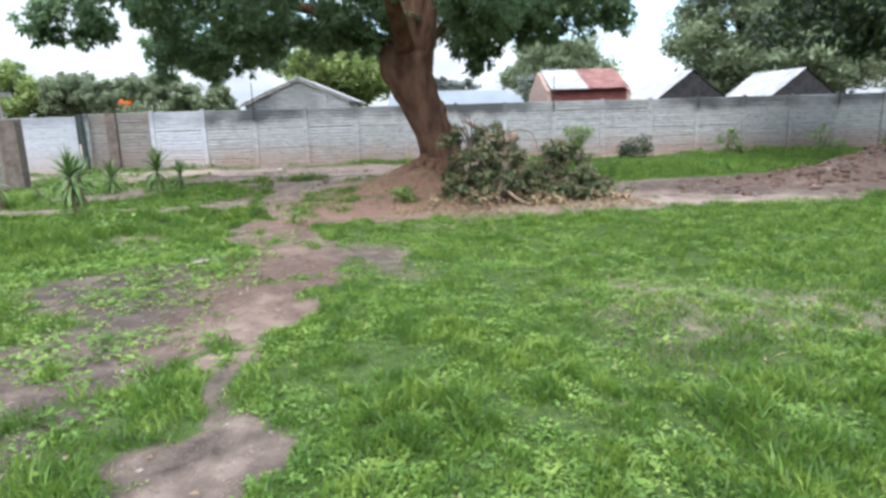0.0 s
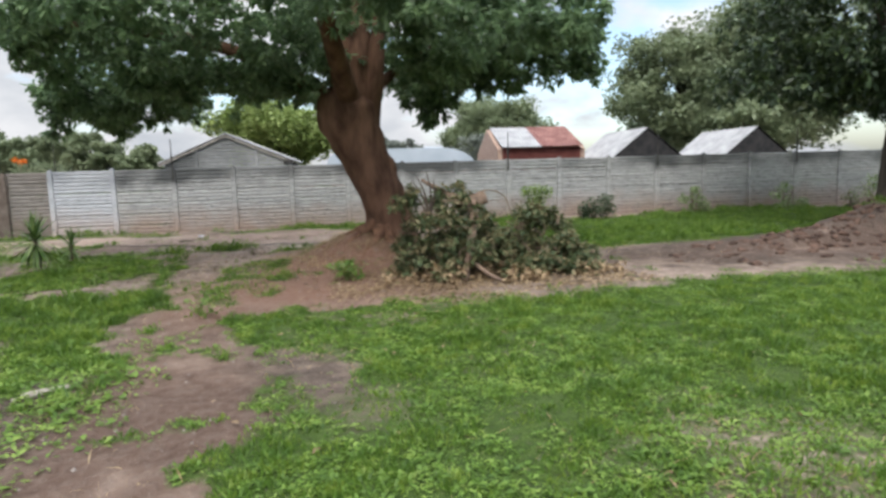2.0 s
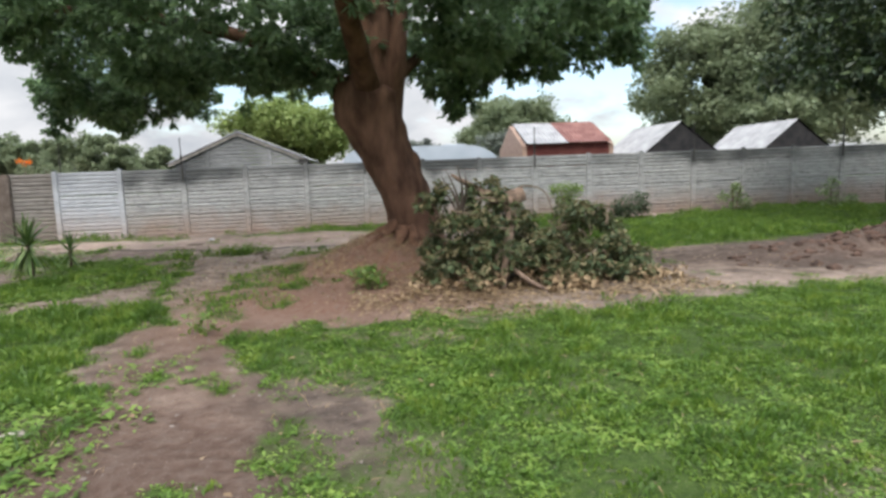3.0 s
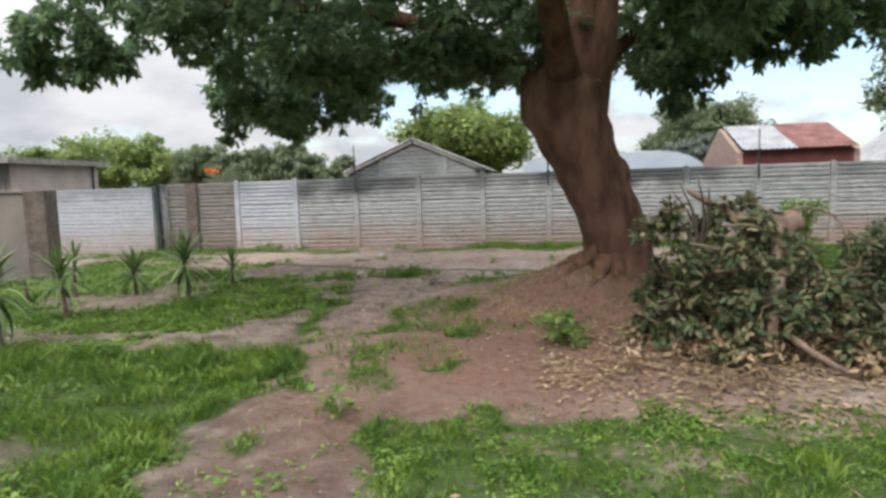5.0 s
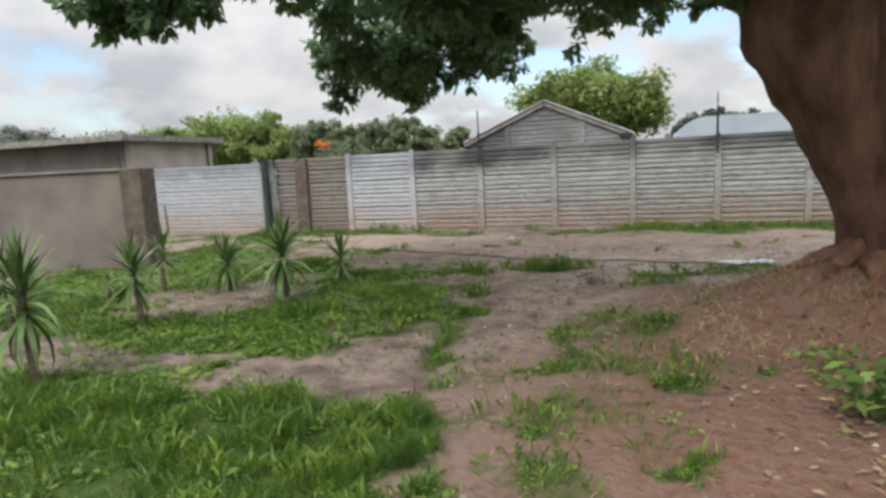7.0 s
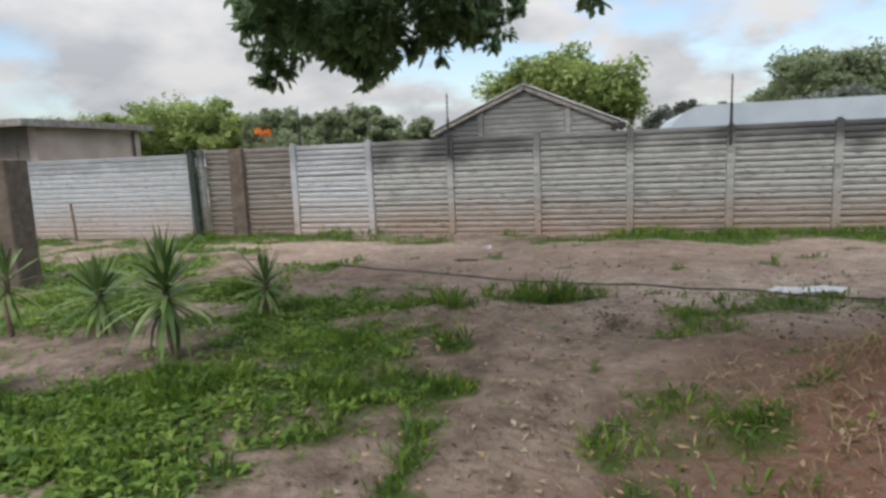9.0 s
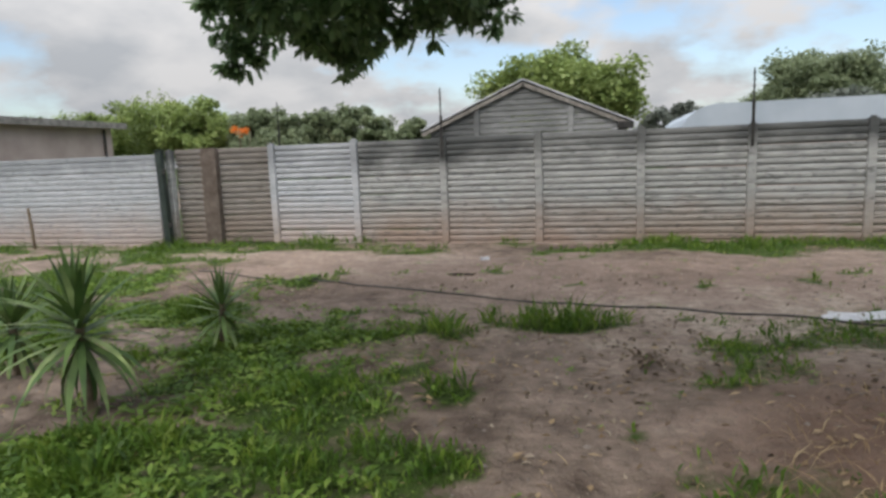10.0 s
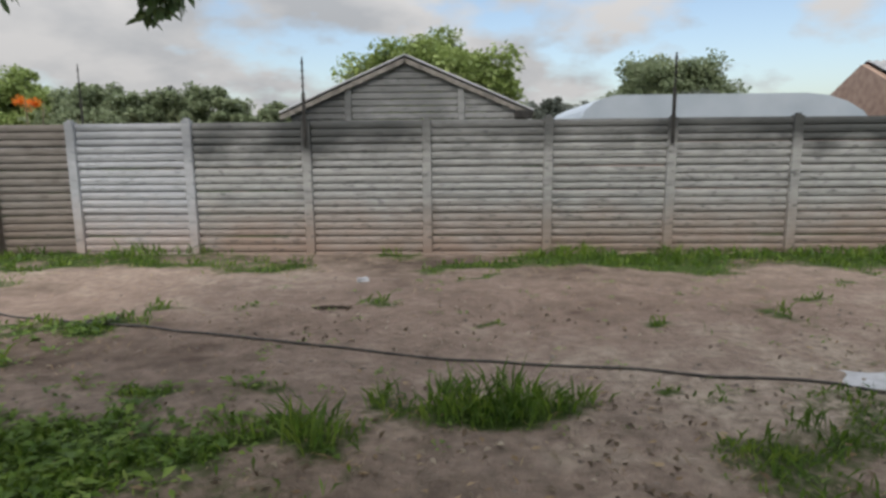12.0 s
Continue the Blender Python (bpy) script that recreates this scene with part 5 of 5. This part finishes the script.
def build_grass():
    rng = np.random.RandomState(77)
    V, Q, off = [], [], 0
    zones = [(-4.5, 6.5, -1.0, 4.6, 5200, 0.9), (-6, 8, 4.6, 9.5, 3600, 1.1), (-8.5, 9, 9.5, 14.5, 2400, 1.35), (-10, 16, 14.5, 18.95, 900, 1.6), (9, 20, 4.6, 18.95, 650, 1.9), (-14, -10, -6, 18.5, 200, 2.2), (-10, -8.5, 9.5, 14.5, 350, 1.9), (-10, -6, -6, 9.5, 300, 2.0), (-6, -4.5, -6, 4.6, 1500, 1.4), (-4.5, 6.5, -6, -1.0, 1200, 1.6), (6.5, 9, -6, 4.6, 1500, 1.4), (8, 9, 4.6, 9.5, 1500, 1.4), (9, 20, -6, 4.6, 450, 2.2), (6, 6.5, 4.0, 4.6, 700, 1.6)]
    RANK = ((-1.5, 14.22, 0.6, 0.35), (-2.38, 13.80, 0.36, 0.28))

    def tuft(a, b):
        """Small clumps with gaps between them."""
        return np.clip(2.5 * vnoise(a + 0.1 * vnoise(a, b, 13, 68), b, 7.0, 66) - 0.5 + 0.5 * (vnoise(a, b, 2.0, 67) - 0.5), 0.06, 1)
    for x0, x1, y0, y1, dens, wide in zones:
        n = int((x1 - x0) * (y1 - y0) * dens)
        x, y = scatter(rng, n, x0, x1, y0, y1, lambda a, b: np.clip((cover(a, b) - 0.12) * 1.2, 0, 1) ** 1.2 * np.maximum(tuft(a, b), sum(blob(a, b, *r, 0.3) for r in RANK)))
        c = cover(x, y)
        tall = 0.35 * vnoise(x, y, 1.4, 61) + 0.75 * vnoise(x, y, 4.5, 63) ** 1.5
        h = (0.55 + 0.7 * tuft(x, y)) * (0.03 + 0.075 * c * tall * (0.5 + 1.1 * vnoise(x, y, 2.6, 65)) + 0.06 * (vnoise(x, y, 0.5, 62) > 0.6) * tall) * rng.uniform(0.5, 1.4, len(x))
        for cx, cy, r, k in ((-1.55, 14.2, 0.6, 1.7), (-1.1, 14.3, 0.35, 1.5), (-2.38, 13.8, 0.32, 1.7), (-2.6, 8.0, 1.4, 1.35), (-3.3, 11.3, 1.3, 1.3)):
            h *= 1 + (k - 1) * blob(x, y, cx, cy, r, r, 0.4)
        h *= 1 + 0.5 * np.clip((y - 18.0) / 0.4, 0, 1)
        h *= 1 - 0.28 * np.clip((x + 0.3) / 0.6, 0, 1) * np.clip((9.0 - y) / 1.0, 0, 1)
        w = wide * rng.uniform(0.007, 0.015, len(x))
        v, q = blades(rng, x, y, h, w, 0.7)
        V.append(v); Q.append(q + off); off += len(v)
    tagged(new("grass", fast_mesh("grass", np.concatenate(V), np.concatenate(Q), M_GRASS)), "uneven bright green lawn grass", "grass", kind="stuff")
    # dry tufts on the mound round the tree
    x, y = scatter(rng, 16000, -0.6, 2.4, 10.2, 12.8, lambda a, b: np.clip(np.exp(-(np.hypot(a - 0.85, b - 11.4) / 0.85) ** 2) * 1.1, 0, 1) * np.clip(vnoise(a, b, 3.5, 69) * 1.8 - 0.35, 0.05, 1))
    v, q = blades(rng, x, y, rng.uniform(0.03, 0.12, len(x)), rng.uniform(0.004, 0.008, len(x)), 1.5)
    x, y = scatter(rng, 60000, -7, 6.5, 0.0, 18.6, lambda a, b: (0.08 + 0.9 * np.clip(1 - np.abs(cover(a, b) - 0.4) * 2.2, 0, 1)) * np.clip(vnoise(a, b, 1.1, 64) * 1.6 - 0.3, 0.05, 1))
    v2, q2 = blades(rng, x, y, rng.uniform(0.015, 0.05, len(x)), rng.uniform(0.005, 0.011, len(x)), 2.2)
    v, q = np.concatenate([v, v2]), np.concatenate([q, q2 + len(v)])
    tagged(new("dry_grass", fast_mesh("dry_grass", v, q, M_DRY)), "dry straw-coloured grass on thin soil and round the trunk", "grass", kind="stuff")


def rosettes(rng, x, y, size, per, up=0.35):
    n = len(x)
    z = ground_z(x, y)
    i = np.repeat(np.arange(n), per)
    az = rng.uniform(0, 2 * math.pi, n * per)
    r = rng.uniform(0.15, 1, n * per) * size[i]
    c = np.stack([x[i] + np.cos(az) * r, y[i] + np.sin(az) * r, z[i] + size[i] * up * rng.uniform(0.15, 1.2, n * per) * (1.3 - r / size[i])], 1)
    d = np.stack([np.cos(az), np.sin(az), rng.uniform(-0.2, 0.7, n * per)], 1)
    d /= np.linalg.norm(d, axis=1)[:, None]
    s = np.stack([-np.sin(az), np.cos(az), rng.uniform(-0.4, 0.4, n * per)], 1)
    L = (size[i] * rng.uniform(0.3, 0.6, n * per))[:, None]
    W = L * rng.uniform(0.35, 0.6, n * per)[:, None]
    up_ = np.array([0, 0, 1.0])
    v = np.empty((n * per, 4, 3))
    v[:, 0] = c - d * L * 0.5
    v[:, 1] = c + s * W * 0.5 + up_ * W * 0.15
    v[:, 2] = c + d * L * 0.5 - up_ * L * 0.12
    v[:, 3] = c - s * W * 0.5 + up_ * W * 0.15
    return v.reshape(-1, 3), np.arange(n * per * 4).reshape(-1, 4)


def build_weeds():
    rng = np.random.RandomState(78)
    V, Q, off = [], [], 0

    def side(a, b):
        return np.clip((-0.4 - a) / 0.4, 0, 1) * np.clip((7.5 - b) / 2, 0, 1)

    def bed(a, b):
        return blob(a, b, -5.4, 11.6, 2.6, 3.2, 0.3)
    sets = [
        (36000, (-7.5, 0.9, -2.0, 8.5), lambda a, b: side(a, b) * np.clip((vnoise(a, b, 1.5, 71) - 0.2) * 1.6, 0.08, 1) * np.clip(cover(a, b) * 2.5, 0.34, 1), (0.06, 0.13)),
        (24000, (-9.8, -1.8, 7.4, 16.2), lambda a, b: 0.25 * cover(a, b) + 0.65 * bed(a, b) * np.clip(vnoise(a, b, 1.1, 73) * 1.5, 0, 1) * np.clip(cover(a, b) * 2, 0.12, 1), (0.07, 0.16)),
        (92000, (-2.0, 8.5, -2.0, 9.8), lambda a, b: 0.8 * cover(a, b) * np.clip((vnoise(a, b, 3.2, 72) - 0.25) * 2.2, 0, 1), (0.03, 0.085)),
        (9000, (-4.5, 5, 8.0, 18.4), lambda a, b: 0.05 + 0.4 * cover(a, b), (0.03, 0.08)),
    ]
    for n, (x0, x1, y0, y1), want, (s0, s1) in sets:
        # the growth thins out unevenly towards the ends of its ground
        def thin(a, b):
            d = np.minimum(np.minimum(a - x0, x1 - a), np.minimum(b - y0, y1 - b))
            return want(a, b) * np.clip((d + 0.9 * (vnoise(a, b, 0.8, 75) - 0.5)) / 1.5, 0, 1)
        x, y = scatter(rng, n, x0, x1, y0, y1, thin)
        v, q = rosettes(rng, x, y, rng.uniform(s0, s1, len(x)), 10)
        V.append(v); Q.append(q + off); off += len(v)
    tagged(new("weeds", fast_mesh("weeds", np.concatenate(V), np.concatenate(Q), M_WEED)), "low broad-leaved weeds among the grass", "weeds", kind="stuff")


def build_litter():
    rng = np.random.RandomState(79)
    def want(a, b):
        return np.clip(1.0 * blob(a, b, 2.3, 8.95, 1.5, 0.75, 0.5) * (0.3 + vnoise(a, b, 2, 81)) + 0.5 * blob(a, b, 0.9, 10.6, 0.9, 0.8, 0.5) + 0.30 * blob(a, b, 0.2, 11.5, 2.4, 2.2, 0.4) + 0.55 * blob(a, b, -1.0, 13.4, 2.4, 1.0, 0.4) * vnoise(a, b, 1.6, 83) + 0.35 * blob(a, b, 4.0, 8.6, 1.2, 0.35, 0.5) + 0.012, 0, 1)
    x, y = scatter(rng, 16000, -6, 6.5, 1.0, 16.0, want)
    xd, yd = scatter(rng, 11000, 0.6, 4.6, 7.7, 10.3, lambda a, b: np.clip(1.15 * blob(a, b, 2.3, 8.9, 1.5, 0.8, 0.5) * (0.25 + 1.1 * vnoise(a, b, 2, 81)) + 0.5 * blob(a, b, 1.0, 10.2, 0.6, 0.5, 0.5) + 0.5 * blob(a, b, 3.9, 8.6, 0.9, 0.3, 0.5), 0, 1))
    x, y = np.concatenate([x, xd]), np.concatenate([y, yd])
    n = len(x)
    c = np.stack([x, y, ground_z(x, y) + rng.uniform(0.004, 0.03, n)], 1)
    v, q = leaves(rng, c, 0.066, 0.03, 0.0, fold=0.4)
    v = v.reshape(n, 4, 3)
    v[:, :, 2] = c[:, None, 2] + (v[:, :, 2] - c[:, None, 2]) * 0.35
    tagged(new("leaf_litter", fast_mesh("leaf_litter", v.reshape(-1, 3), q, M_LITTER)), "dry tan fallen leaves under the tree", "leaf litter", kind="stuff")
    x, y = scatter(rng, 9500, -4.5, 3.0, 9.0, 16.5, lambda a, b: np.clip(0.75 - cover(a, b), 0, 1) * np.clip(vnoise(a, b, 1.8, 84) * 1.7 - 0.45, 0.04, 1) * (0.35 + 0.65 * blob(a, b, -0.4, 12.6, 2.4, 1.9, 0.5)))
    n = len(x)
    c = np.stack([x, y, ground_z(x, y) + rng.uniform(0.003, 0.02, n)], 1)
    v, q = leaves(rng, c, 0.048, 0.024, 0.0, fold=0.5)
    tagged(new("withered_litter", fast_mesh("withered_litter", v, q, M_WITHER)), "withered brown and pale leaf scraps on the soil", "leaf litter", kind="stuff")
    x, y = scatter(rng, 16000, -5, 5, 0.8, 18.5, lambda a, b: np.clip(0.5 - cover(a, b), 0, 1) * (0.15 + 0.6 * vnoise(a, b, 1.5, 97)))
    n = len(x)
    r = 0.005 + 0.016 * rng.uniform(0, 1, n)[:, None] ** 2
    o = np.stack([x, y, ground_z(x, y)], 1)
    corner = np.array([[1, 0, 0.1], [0.1, 1, 0], [-1, 0.1, 0.1], [0, -1, 0], [0.1, 0.1, 0.7]])
    vv = (o[:, None] + corner[None] * r[:, None] * rng.uniform(0.6, 1.3, (n, 5, 1))).reshape(-1, 3)
    tri = np.array([[0, 1, 4, 4], [1, 2, 4, 4], [2, 3, 4, 4], [3, 0, 4, 4]])
    fs = [(int(5 * k + a), int(5 * k + b), int(5 * k + c_)) for k in range(n) for a, b, c_, _ in tri]
    tagged(new("pebbles", mesh_of("pebbles", vv, fs, M_STONE)), "small pale stones and clods on the bare soil", "stones", kind="stuff")


def build_clods():
    """Dark lumps of dug soil on the bank and the bare ground before it."""
    rng = np.random.RandomState(80)
    x, y = scatter(rng, 2600, 5.4, 13.0, 8.8, 13.4, lambda a, b: np.clip(0.9 * near_line(a, b, [(6.9, 10.6, 0.4), (8.6, 11.0, 0.55), (10.4, 11.6, 0.8), (12.5, 12.6, 1.2)]) + 0.25 * blob(a, b, 7.6, 10.0, 2.4, 1.0, 0.4), 0, 1) * vnoise(a, b, 2.2, 98))
    bm = bmesh.new()
    bmesh.ops.create_icosphere(bm, subdivisions=1, radius=1)
    unit = np.array([v.co[:] for v in bm.verts])
    tris = np.array([[v.index for v in f.verts] for f in bm.faces])
    bm.free()
    n, k = len(x), len(unit)
    r = rng.uniform(0.02, 0.085, (n, 1, 1)) * np.array([1.3, 1.0, 0.7])
    o = np.stack([x, y, ground_z(x, y)], 1)
    v = (o[:, None] + unit[None] * r * rng.uniform(0.7, 1.3, (n, k, 1))).reshape(-1, 3)
    f = (tris[None] + (np.arange(n) * k)[:, None, None]).reshape(-1, 3)
    tagged(new("soil_clods", mesh_of("soil_clods", v, [tuple(int(i) for i in q) for q in f], M_CLOD)), "dark lumps of dug soil on the bank", "soil", kind="stuff")


build_clods()
build_grass()
build_weeds()
build_litter()
